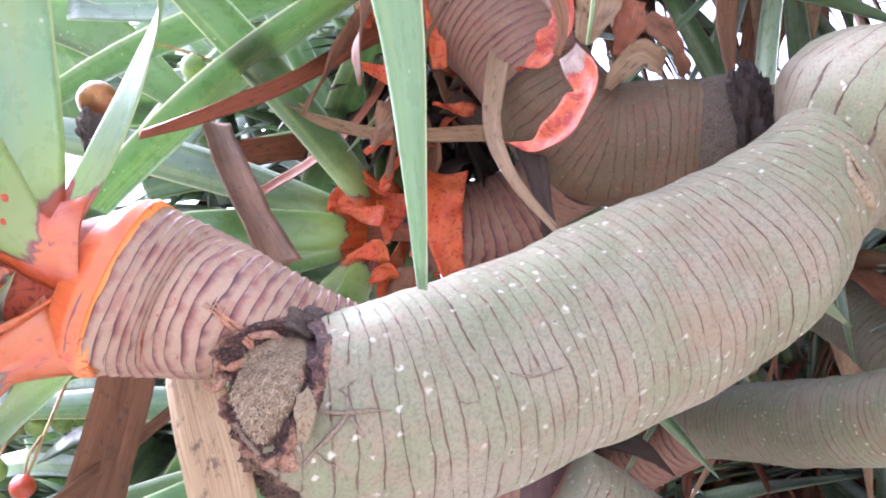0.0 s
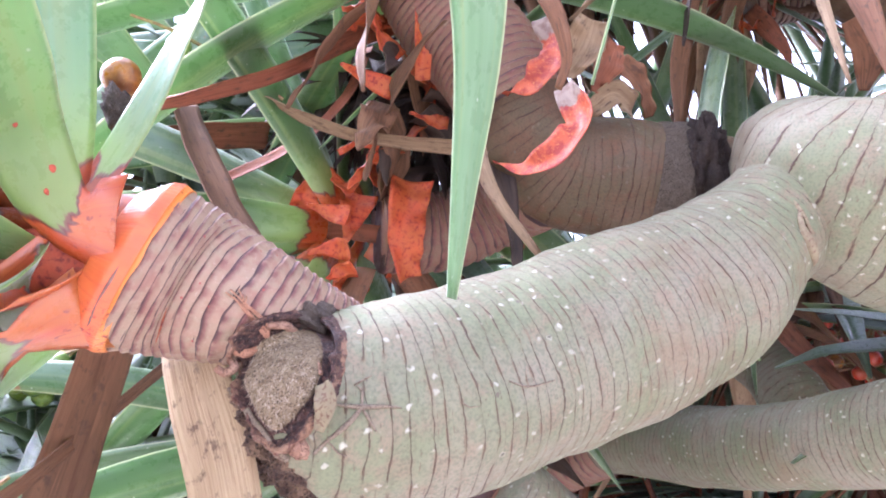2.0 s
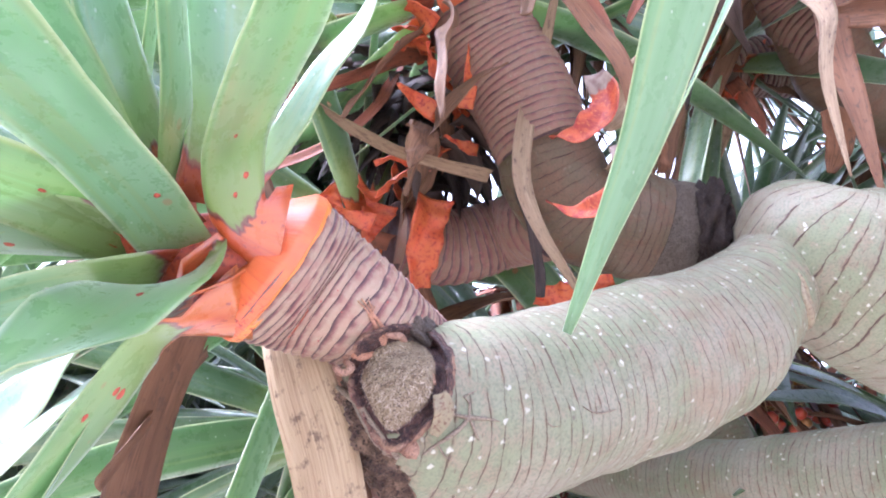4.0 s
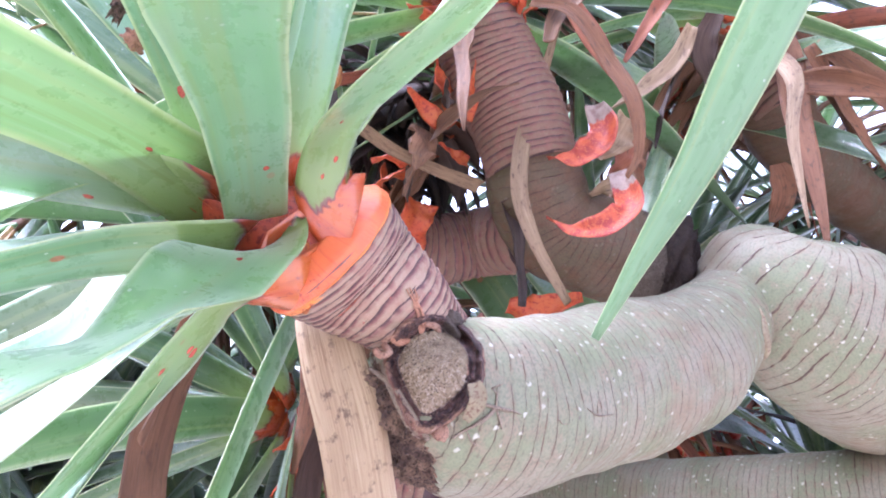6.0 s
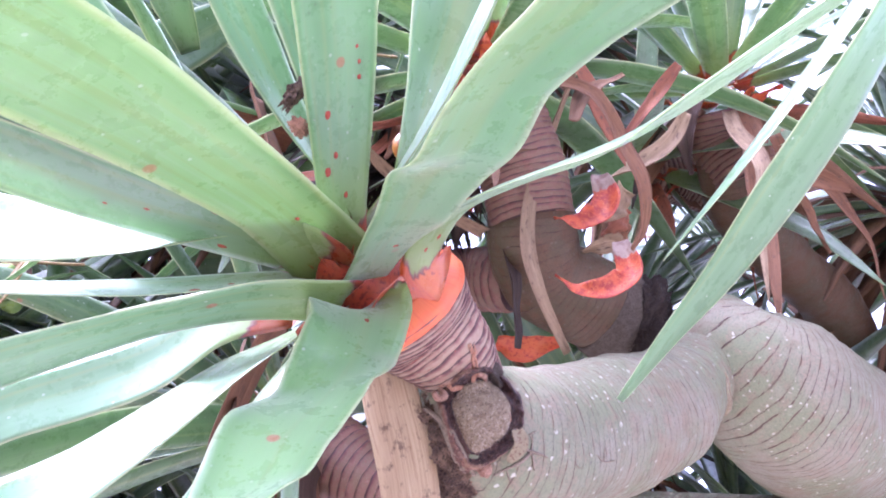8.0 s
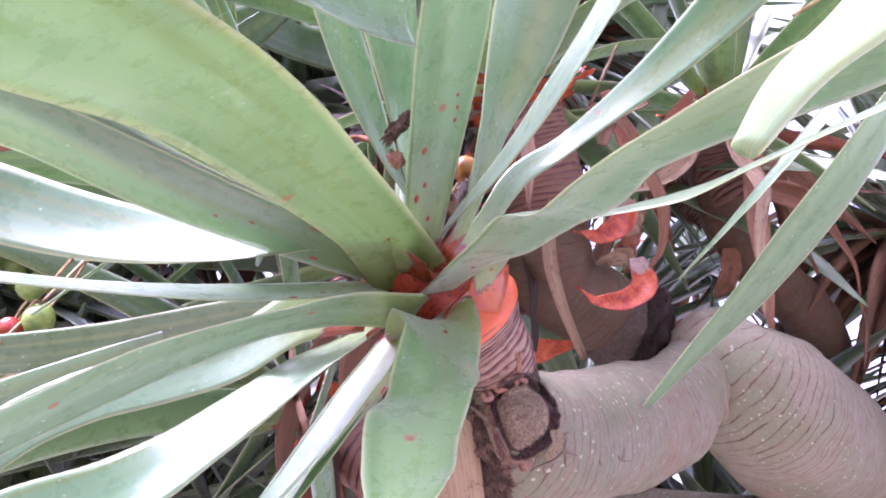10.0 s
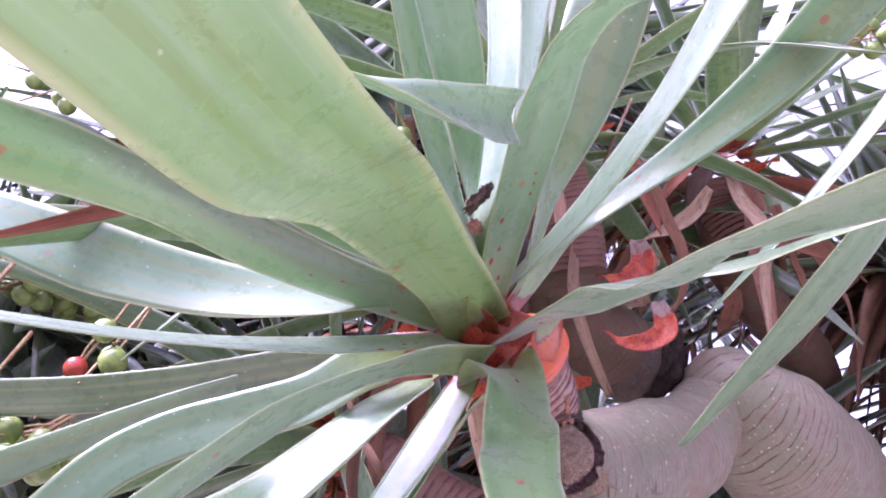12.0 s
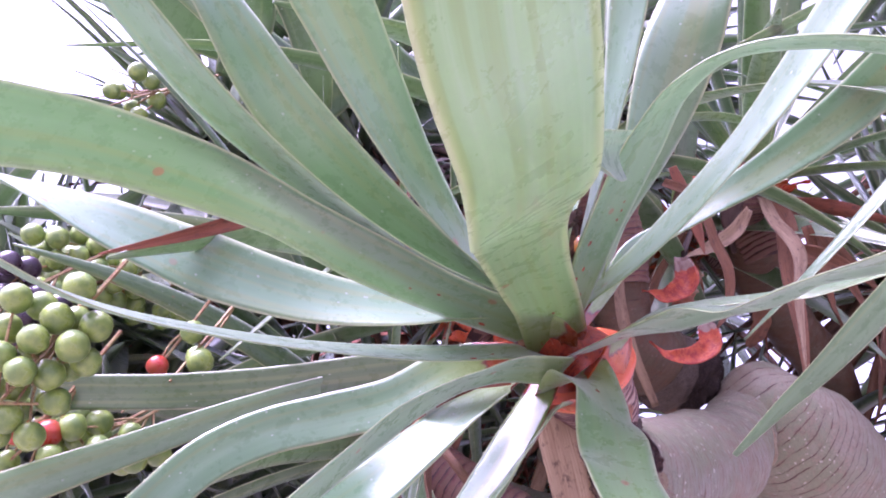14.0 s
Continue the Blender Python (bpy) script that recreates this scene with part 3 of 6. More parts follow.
# ---- ground ----
def sheet(name, material, size, z):
    bm = bmesh.new()
    n = 60
    for i in range(n + 1):
        for j in range(n + 1):
            x, y = ((i / n * 2 - 1) ** 3) * size, ((j / n * 2 - 1) ** 3) * size
            bm.verts.new((x, y, z + 0.05 * noise.noise((x * 0.4, y * 0.4, 0))))
    bm.verts.ensure_lookup_table()
    for i in range(n):
        for j in range(n):
            bm.faces.new([bm.verts[a] for a in (i * (n + 1) + j, (i + 1) * (n + 1) + j, (i + 1) * (n + 1) + j + 1, i * (n + 1) + j + 1)])
    me = bpy.data.meshes.new(name)
    bm.to_mesh(me)
    bm.free()
    me.materials.append(material)
    return new(name, me)


tagged(sheet("ground", EARTH, 2000.0, 0.0), "dry brown gravelly earth under the tree", "ground", kind="structure")

# ---- the tree ----
tree = new("dragon_tree")
tree.matrix_world = OVERHEAD
tagged(tree, "old dragon tree with thick grey branches, ringed necks and sword-leaf crowns", "tree")

# branches
main_branch = part("branch", tube_mesh("branch", [(-0.0440, 0.2720, 1.5830), (-0.0380, 0.2690, 1.5825), (-0.0192, 0.2655, 1.5784), (0.0122, 0.2751, 1.5821), (0.0496, 0.2920, 1.5927), (0.0968, 0.3096, 1.6095), (0.1302, 0.3196, 1.6259), (0.1535, 0.3322, 1.6439), (0.1780, 0.3480, 1.6600)], [0.008, 0.0200, 0.0316, 0.0345, 0.0350, 0.0369, 0.0335, 0.0275, 0.0280], BARK, 300, 144, lumps=0.0014), tree, "thick grey-beige branch with dark ring cracks and pale lichen flecks")
main_stem = part("branch", tube_mesh("branch", [(0.1940, 0.3790, 1.7010), (0.1936, 0.3727, 1.6941), (0.1890, 0.3573, 1.6857), (0.1978, 0.3434, 1.6737), (0.2385, 0.3388, 1.6675), (0.3126, 0.3604, 1.6637), (0.4308, 0.4020, 1.6650), (0.56, 0.44, 1.60), (0.68, 0.46, 1.40), (0.74, 0.46, 1.1), (0.76, 0.30, 0.6), (0.76, 0.05, 0.0), (0.76, -0.35, -0.75)], [0.006, 0.0160, 0.0334, 0.0418, 0.0520, 0.0588, 0.0595, 0.062, 0.066, 0.072, 0.085, 0.10, 0.13], BARK, 260, 72, lumps=0.0022), tree, "main stem with grey-beige bark, bending down to the ground")
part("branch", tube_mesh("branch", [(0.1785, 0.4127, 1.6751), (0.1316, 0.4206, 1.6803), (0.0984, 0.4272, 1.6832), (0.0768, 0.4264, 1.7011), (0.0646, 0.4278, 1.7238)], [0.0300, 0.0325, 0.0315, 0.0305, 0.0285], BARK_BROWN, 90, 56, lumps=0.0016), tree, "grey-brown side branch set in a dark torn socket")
part("branch", tube_mesh("branch", [(0.365, 0.330, 1.600), (0.3382, 0.3562, 1.5779), (0.2779, 0.4896, 1.5273), (0.2534, 0.5801, 1.5058), (0.2116, 0.6639, 1.4879), (0.1664, 0.7315, 1.4411)], [0.036, 0.0345, 0.0275, 0.0300, 0.0265, 0.0255], BARK, 90, 48, lumps=0.0014), tree, "pale grey lower branch")
part("branch", tube_mesh("branch", [(0.358, 0.603, 1.521), (0.351, 0.622, 1.544), (0.344, 0.652, 1.564), (0.330, 0.695, 1.584)], [0.026, 0.026, 0.026, 0.026], BARK, 50, 40, lumps=0.001), tree, "pale grey forked branch")
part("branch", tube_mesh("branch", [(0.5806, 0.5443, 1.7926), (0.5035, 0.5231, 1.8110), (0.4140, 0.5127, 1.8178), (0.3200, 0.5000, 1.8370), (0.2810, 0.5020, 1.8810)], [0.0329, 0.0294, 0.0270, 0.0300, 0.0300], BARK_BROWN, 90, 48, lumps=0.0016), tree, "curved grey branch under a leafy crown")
part("branch", tube_mesh("branch", [(0.26, 0.62, 1.30), (0.19, 0.52, 1.39), (0.12, 0.43, 1.47), (0.066, 0.408, 1.515)], [0.03, 0.028, 0.026, 0.024], BARK, 60, 40, lumps=0.0014), tree, "grey branch of the crown below")

# ringed necks
NECK_A = [(-0.0160, 0.2790, 1.5980), (-0.0300, 0.2710, 1.6040), (-0.0440, 0.2650, 1.6098), (-0.0602, 0.2625, 1.6151), (-0.0768, 0.2552, 1.6209)]
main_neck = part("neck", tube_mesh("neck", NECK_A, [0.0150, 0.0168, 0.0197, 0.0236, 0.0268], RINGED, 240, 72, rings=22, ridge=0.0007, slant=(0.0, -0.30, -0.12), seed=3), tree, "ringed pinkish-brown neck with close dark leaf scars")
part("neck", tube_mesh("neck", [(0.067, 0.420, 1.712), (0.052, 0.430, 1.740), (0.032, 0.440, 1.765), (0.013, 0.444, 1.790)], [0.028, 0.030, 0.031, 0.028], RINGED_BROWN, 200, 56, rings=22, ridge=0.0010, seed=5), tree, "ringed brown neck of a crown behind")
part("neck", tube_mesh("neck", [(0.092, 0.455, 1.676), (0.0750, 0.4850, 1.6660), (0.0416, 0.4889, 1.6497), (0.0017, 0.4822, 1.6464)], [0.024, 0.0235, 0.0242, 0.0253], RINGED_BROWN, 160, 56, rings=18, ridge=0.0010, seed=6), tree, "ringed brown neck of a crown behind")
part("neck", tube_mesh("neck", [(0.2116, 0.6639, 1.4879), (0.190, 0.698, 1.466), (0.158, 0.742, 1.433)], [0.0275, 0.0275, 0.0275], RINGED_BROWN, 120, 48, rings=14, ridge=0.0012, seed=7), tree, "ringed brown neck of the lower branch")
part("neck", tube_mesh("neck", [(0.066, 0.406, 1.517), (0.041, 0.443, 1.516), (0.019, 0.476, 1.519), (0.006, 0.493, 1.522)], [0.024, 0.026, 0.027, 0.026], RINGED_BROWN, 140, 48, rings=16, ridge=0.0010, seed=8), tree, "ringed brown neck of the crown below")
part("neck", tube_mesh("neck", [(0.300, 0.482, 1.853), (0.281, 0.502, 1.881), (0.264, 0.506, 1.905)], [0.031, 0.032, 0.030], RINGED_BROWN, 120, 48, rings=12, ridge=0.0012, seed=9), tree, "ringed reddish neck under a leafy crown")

# torn bark round the old cut at the foot of the main neck
DOWN = unit((0, -0.42, -0.91))


def lump(name, centre, radii, turn, material, seed, rough_=0.25, fine=0.12, freq=1.0, parent=None, label="", nu=36, nv=20):
    """An uneven rounded body: an ellipsoid pushed in and out at two sizes."""
    bm = bmesh.new()
    bmesh.ops.create_uvsphere(bm, u_segments=nu, v_segments=nv, radius=1.0)
    for v in bm.verts:
        d = v.co.normalized()
        k = 1 + rough_ * noise.noise(d * 1.7 * freq + Vector((seed, 0, 0))) + fine * noise.noise(d * 6 * freq + Vector((0, seed, 0)))
        v.co = Vector((d.x * radii[0], d.y * radii[1], d.z * radii[2])) * k
    me = bpy.data.meshes.new(name)
    bm.to_mesh(me)
    bm.free()
    me.transform(pose(*centre, *turn))
    me.polygons.foreach_set("use_smooth", np.ones(len(me.polygons), bool))
    me.materials.append(material)
    return part(name, me, parent or tree, label)


SKIN = [BVHTree.FromPolygons([v.co[:] for v in me.vertices], [p.vertices[:] for p in me.polygons]) for me in (main_neck.data, main_branch.data, main_stem.data)]


def on_bark(x, z, lift=0.0, eye=Vector((0.0207, 0.033, 1.6206))):
    """The point of the bark seen from the front through (x, z) of the plane y = 0.24, raised by lift."""
    way = (Vector((x, 0.24, z)) - eye).normalized()
    hits = [h for h in (b.ray_cast(eye, way) for b in SKIN) if h[0] is not None]
    if not hits:
        return np.array(Vector((x, 0.25, z)))
    h = min(hits, key=lambda q: q[3])
    return np.array(h[0] - way * lift)


# the old cut: a fibrous dome in a teardrop hollow with torn lips, laid on the bark
SCAR_AT, SCAR_OUT = Vector((-0.0298, 0.246, 1.5925)), Vector((-0.40, -0.91, 0.02)).normalized()
SCAR_UP = (Vector((0.04, 0, 1)) - SCAR_OUT * SCAR_OUT.dot(Vector((0.04, 0, 1)))).normalized()
SCAR_SIDE = SCAR_UP.cross(SCAR_OUT)
NA, NR, REACH = 140, 64, 1.5
base = np.zeros((NR, NA))
flat = np.zeros((NR, NA, 2))
for j in range(NR):
    rho = REACH * j / (NR - 1)
    for i in range(NA):
        w = 2 * math.pi * i / NA
        x, y = math.cos(w) * 0.0128 * (1 - 0.30 * max(0, -math.sin(w)) ** 2), math.sin(w) * 0.0128 * (1 + 0.26 * max(0, -math.sin(w)) ** 3)
        x += 0.0022 * max(0, -math.sin(w)) ** 2 + 0.0006 * noise.noise((math.cos(w) * 2.5, math.sin(w) * 2.5, 1))
        flat[j, i] = x * rho, y * rho
        o = SCAR_AT + SCAR_SIDE * x * rho + SCAR_UP * y * rho + SCAR_OUT * 0.06
        hits = [q[3] for q in (b.ray_cast(o, -SCAR_OUT, 0.080) for b in SKIN) if q[0] is not None]
        base[j, i] = 0.06 - min(hits) if hits else -0.016
raw = base.copy()
for _ in range(60):
    mid_ = base[0].mean()
    out_ = np.vstack([base[1:], base[-1:]])
    in_ = np.vstack([np.full((1, NA), mid_), base[:-1]])
    base = 0.4 * base + 0.15 * (np.roll(base, 1, 1) + np.roll(base, -1, 1) + out_ + in_)
rhos = np.linspace(0, REACH, NR)
hold = np.clip((rhos - 1.05) / 0.35, 0, 1)[:, None]
base = base * (1 - hold) + raw * hold
base = np.maximum(base, np.where(raw > -0.015, raw, base)) + 0.0010 * (1 - hold)


def bell(x, c, w):
    return math.exp(-(((x - c) / w) ** 2))


high = np.zeros((NR, NA))
for j, rho in enumerate(rhos):
    for i in range(NA):
        w = 2 * math.pi * i / NA
        x, y = flat[j, i]
        n1, n2, n3 = (noise.noise((x * k, y * k, k * 0.01)) for k in (180, 520, 1400))
        dome = 0.0048 * max(0, 1 - (rho / 0.95) ** 2) ** 0.6 + 0.0004 * n3 * (rho < 0.9) + 0.0004 * n2
        groove = -0.0046 * bell(rho, 1.06, 0.15) * (0.75 + 0.6 * n1) * (0.35 + 0.85 * max(0.0, math.cos(w - 0.7)))
        lip = (0.0022 + 0.0010 * math.cos(w - 0.5) + 0.0016 * n1 + 0.0022 * abs(n2)) * bell(rho, 1.27, 0.09)
        torn = (0.0022 * n1 + 0.0018 * n2 + 0.0007 * n3 + 0.0008) * np.clip((rho - 1.05) / 0.15, 0, 1) * np.clip((REACH - rho) / 0.2, 0, 1)
        sink = -0.0024 * np.clip((rho - 1.28) / (REACH - 1.28), 0, 1)
        high[j, i] = base[j, i] + dome + groove + lip + torn + sink
spot = [[SCAR_AT + SCAR_SIDE * flat[j, i, 0] + SCAR_UP * flat[j, i, 1] + SCAR_OUT * high[j, i] for i in range(NA)] for j in range(NR)]
CUT = int(0.93 / REACH * (NR - 1))
part("cut_scar", grid_mesh("cut_scar", [q for row in spot[: CUT + 1] for q in row], NA, CUT + 1, [(i / NA, rhos[j]) for j in range(CUT + 1) for i in range(NA)], SCAR, closed=True), tree, "fibrous pale brown cut scar")
part("torn_bark", grid_mesh("torn_bark", [q for row in spot[CUT:] for q in row], NA, NR - CUT, [(i / NA, rhos[j]) for j in range(CUT, NR) for i in range(NA)], LIPS, closed=True), tree, "dark ragged torn bark round the scar")
# bristles on the scar
rng = np.random.default_rng(12)
verts, faces = [], []
for _ in range(900):
    j, i = int(CUT * math.sqrt(rng.uniform(0.01, 0.98))), int(rng.integers(0, NA))
    p = np.array(spot[j][i])
    d = unit(np.array(SCAR_SIDE) * rng.normal(0, 0.8) - np.array(SCAR_UP) * rng.uniform(0.2, 1.4) + np.array(SCAR_OUT) * rng.uniform(0.15, 0.7))
    q = p + d * rng.uniform(0.0008, 0.0020)
    a = unit(np.cross(d, (0.3, 0.5, 0.2)))
    b_ = np.cross(d, a)
    first = len(verts)
    verts += [tuple(p + (a * math.cos(k) + b_ * math.sin(k)) * 0.00018) for k in (0, 2.1, 4.2)] + [tuple(q)]
    faces += [(first, first + 1, first + 3), (first + 1, first + 2, first + 3), (first + 2, first, first + 3)]
me = bpy.data.meshes.new("scar_bristles")
me.from_pydata(verts, [], faces)
me.materials.append(BRISTLE)
tagged(part("scar_bristles", me, tree, "short pale bristles on the scar"), kind="stuff")


def bark_root(name, ctrl, radius, material, label="", n=24, end=0.25):
    """A thin root or fibre that lies on the bark; ctrl: (x, z) in the plane y = 0.24 and the height over the bark."""
    pts = [on_bark(*q) for q in ctrl]
    return part(name, tube_mesh(name, pts, [radius * 0.7, radius, radius * 0.8, radius * end], material, n, 8, lumps=radius * 0.5), tree, label)


def lay(q, n=5):
    """Fills a line of (x, z) pairs so that it follows the bark."""
    a = np.array(q, float)
    u = np.linspace(0, len(a) - 1, n)
    return [(float(np.interp(k, range(len(a)), a[:, 0])), float(np.interp(k, range(len(a)), a[:, 1])), 0.0004) for k in u]


bark_root("aerial_root", lay([(-0.0165, 1.5850), (-0.0091, 1.5844), (-0.0032, 1.5851), (0.0026, 1.5847)]), 0.00072, ROOT, "small dry aerial root on the bark")
bark_root("aerial_root", lay([(-0.0091, 1.5844), (-0.0128, 1.5795), (-0.0183, 1.5749), (-0.0213, 1.5711)]), 0.00078, ROOT, end=0.8)
bark_root("aerial_root", lay([(-0.0091, 1.5844), (-0.0089, 1.5889), (-0.0110, 1.5912)]), 0.00048, ROOT)
bark_root("aerial_root", lay([(-0.0113, 1.5905), (-0.0085, 1.5922), (-0.0055, 1.5938)]), 0.00036, ROOT)
bark_root("aerial_root", lay([(-0.0091, 1.5844), (-0.0065, 1.5805), (-0.0045, 1.5778)]), 0.00042, ROOT)
bark_root("aerial_root", lay([(-0.0183, 1.5749), (-0.0150, 1.5715), (-0.0120, 1.5705)]), 0.00036, ROOT)
bark_root("aerial_root", lay([(0.0347, 1.5936), (0.0408, 1.5919), (0.0452, 1.5932), (0.0489, 1.5944)]), 0.00030, ROOT)
bark_root("aerial_root", lay([(0.0408, 1.5919), (0.0400, 1.5950), (0.0398, 1.5985)]), 0.00024, ROOT)
bark_root("aerial_root", lay([(0.0200, 1.5870), (0.0230, 1.5856), (0.0262, 1.5862)]), 0.00024, ROOT)
# pink-orange fibre torn off the neck, and crusted bark in the saddle
for k in range(6):
    sway = 0.0012 * math.sin(2.4 * k)
    bark_root("bark_fibre", lay([(-0.0470 + 0.0012 * k, 1.6146 + sway), (-0.0415, 1.6110 + sway), (-0.0372 + sway, 1.6090 - 0.0006 * k), (-0.0335, 1.6052 - 0.0007 * k)], 7), 0.0004, PINK, "loose torn pinkish fibre", end=0.8)
bark_root("bark_fibre", lay([(-0.0425, 1.5985), (-0.0390, 1.5982), (-0.0350, 1.5998)]), 0.0015, PINK, "pinkish torn bark end", end=0.6)
bark_root("bark_fibre", lay([(-0.0345, 1.6060), (-0.0290, 1.6062), (-0.0240, 1.6035)]), 0.0014, PEELED, end=0.7)
bark_root("bark_fibre", lay([(-0.0235, 1.6050), (-0.0222, 1.5995), (-0.0205, 1.5930)]), 0.0012, PEELED, "peeled reddish bark", end=0.5)
bark_root("bark_fibre", lay([(-0.0505, 1.5925), (-0.0468, 1.5905), (-0.0436, 1.5955), (-0.0430, 1.6000)]), 0.0012, PEELED, "curled collar of the last leaf scar")
bark_root("bark_fibre", lay([(-0.0420, 1.5880), (-0.0375, 1.5800), (-0.0320, 1.5730), (-0.0280, 1.5690)], 7), 0.0011, ROOT, "split bark edge under the scar", end=0.8)
lump("crusted_bark", (-0.0265, 0.2660, 1.6085), (0.0115, 0.0150, 0.0060), (0, 24, 0), DRY_CRUST, 4, 0.25, 0.10, 1.6, label="dark crusted bark in the saddle", nu=56, nv=36)
lump("bark_knot", tuple(on_bark(-0.0248, 1.5723, -0.0005)), (0.0030, 0.0022, 0.0028), (0, 0, 0), PEELED, 10, 0.2, 0.3, 2.0, label="small round bark knot")
# the torn end of the branch below the cut: bark broken away along a slanting edge, rough dark wood sunk behind it
for me in (main_branch.data, main_neck.data):  # the hollow in which the cut lies
    for v in me.vertices:
        q = v.co - SCAR_AT
        x, y = q.dot(SCAR_SIDE), q.dot(SCAR_UP)
        wide = math.hypot(x, y) / 0.0128
        if wide < 1.25 and abs(q.dot(SCAR_OUT)) < 0.03 and (v.co - SCAR_AT - SCAR_OUT * 0.01).length < 0.03:
            v.co -= SCAR_OUT * 0.0075 * min(1.0, (1.25 - wide) / 0.15)
    me.update()
end = main_branch.data
end.materials.append(TORN)
torn = {}
for v in end.vertices:
    x, y, z = v.co
    torn[v.index] = (1.5868 - (x + 0.0428) * 1.108) - z + 0.0030 * noise.noise(v.co * 160) - 0.0012 if x < -0.002 and y < 0.275 else -1.0
axis_ = Vector((-0.0192, 0.2655, 1.5784))
for v in end.vertices:
    d = torn[v.index]
    if d > 0:
        deep = min(d / 0.004, 1.0) * (0.0030 + 0.0030 * noise.noise(v.co * 260) + 0.0022 * noise.noise(v.co * 700))
        v.co -= (v.co - axis_).normalized() * max(deep, 0.0)
for p in end.polygons:
    if min(torn[k] for k in p.vertices) > 0:
        p.material_index = 1
end.update()
part("bark_flap", leaf_mesh("bark_flap", [on_bark(-0.0205, 1.5905, 0.0040), on_bark(-0.0200, 1.5850, 0.0062), on_bark(-0.0212, 1.5775, 0.0045)], 0.0062, [(-0.3, -1, 0.1)], FLAP, fold=0.4, base=0.7, tip=0.45, thick=0.0012, nv=14, wave=0.06)[0], tree, "curled pale bark flap")
part("torn_bark", tube_mesh("torn_bark", [(0.1700, 0.4140, 1.6760), (0.1560, 0.4165, 1.6775), (0.1420, 0.4190, 1.6790)], [0.0310, 0.0345, 0.0328], CRACKED, 40, 72, lumps=0.0040), tree, "cracked dark bark round the socket")
# a solid lump coloured near black gives the socket its shaded depth
lump("torn_socket", (0.1610, 0.3920, 1.6820), (0.0105, 0.0250, 0.0275), (0, -8, -10), SOCKET_SHADE, 12, 0.25, 0.20, 1.8, label="torn socket at the fork, its shade in the colour", nu=56, nv=36)

# split bark along the crease between branch and stem
for k, (q, r) in enumerate([([(0.1560, 0.3300, 1.6760), (0.1625, 0.3101, 1.6577), (0.1665, 0.3075, 1.6472)], 0.0016), ([(0.1625, 0.3101, 1.6577), (0.1607, 0.3045, 1.6488), (0.1665, 0.3062, 1.6400), (0.1726, 0.3144, 1.6354)], 0.0014)]):
    part("split_bark", tube_mesh("split_bark", q, [r * 0.5, r, r * 1.1, r * 0.4], FLAP, 40, 10, lumps=r * 1.4, seed=k), tree, "split fibrous bark in the crease of the fork")

# crown over the main neck
part("crown_core", tube_mesh("crown_core", [(-0.070, 0.259, 1.619), (-0.082, 0.254, 1.620), (-0.096, 0.248, 1.619), (-0.110, 0.242, 1.622), (-0.120, 0.237, 1.626)], [0.0235, 0.0205, 0.0150, 0.0090, 0.004], RED_BASE, 30, 40, lumps=0.002), tree, "orange-red leaf bases packed in the crown")

part("leaf_sheath", tube_mesh("leaf_sheath", [(-0.0716, 0.2575, 1.6192), (-0.0742, 0.2564, 1.6200), (-0.0775, 0.2548, 1.6211), (-0.0830, 0.2525, 1.6230)], [0.0262, 0.0272, 0.0268, 0.0205], SHEATH, 24, 72, lumps=0.0008, slant=(0.0, -0.30, -0.12)), tree, "smooth orange sheath round the top of the neck")


def leaf(ctrl, width, facing, material=GREEN_SHORT, length=0.0, way=(0, 0, -0.3), label="", spots=(), name="leaf", **k):
    """One leaf of the tree. spots: rust marks as (metres along, -1 to 1 across, half length, half width)."""
    c = grow(ctrl, length, way) if length else ctrl
    me, (p, side, nrm, prof, w, s) = leaf_mesh(name, c, width, facing, material, **k)
    ob = part(name, me, tree, label)
    for along, across, a, b in spots:
        j = int(np.searchsorted(s, along))
        tg = unit(p[min(j + 1, len(p) - 1)] - p[j - 1])
        h = 0.5 * w * prof[j]
        fold, wrap = k.get("fold", 0.12), k.get("wrap", 0.0)
        lift = fold * h * (abs(across) ** 1.6 - (1.0 if isinstance(width, list) else 0.4)) - wrap * h * across**2 * math.exp(-s[j] / 0.022)
        o = p[j] + side[j] * h * across + nrm[j] * (lift + 0.0008)
        ring = [o + tg * a * math.cos(q) * (1 + 0.15 * math.sin(3 * q + along * 900)) + side[j] * b * math.sin(q) - nrm[j] * 0.0004 for q in np.linspace(0, 2 * np.pi, 12, endpoint=False)]
        sm = bpy.data.meshes.new("rust_spot")
        sm.from_pydata([tuple(o)] + [tuple(q) for q in ring], [], [(0, i + 1, (i + 1) % 12 + 1) for i in range(12)])
        sm.materials.append(RUST)
        part("rust_spot", sm, ob)
    return ob


CORE = np.array((-0.100, 0.247, 1.617))


def crown_leaf(ctrl, widths, facing, material, length, way, root=None, root_width=0.0, root_facing=None, spots=(), **k):
    """A leaf of the near crown: its root in the crown, then the given points with the width and facing at each, then on to its full length."""
    first = np.array(ctrl[0], float)
    r = np.array(root, float) if root else first + (CORE - first) * 0.55
    start = float(np.linalg.norm(first - r))
    path = grow([r] + [np.array(q) for q in ctrl], length, way)
    k.setdefault("nv", 60), k.setdefault("nu", 11)
    sheath = 0.016 if material is GREEN_SHEATH else 0.0
    marks = [(a + start, *rest) for a, *rest in spots]
    return leaf(path, [root_width or widths[0] * 0.9] + widths, [root_facing or facing[0]] + facing, material, start=start - sheath if sheath else 0.3 * start, spots=marks, **k)


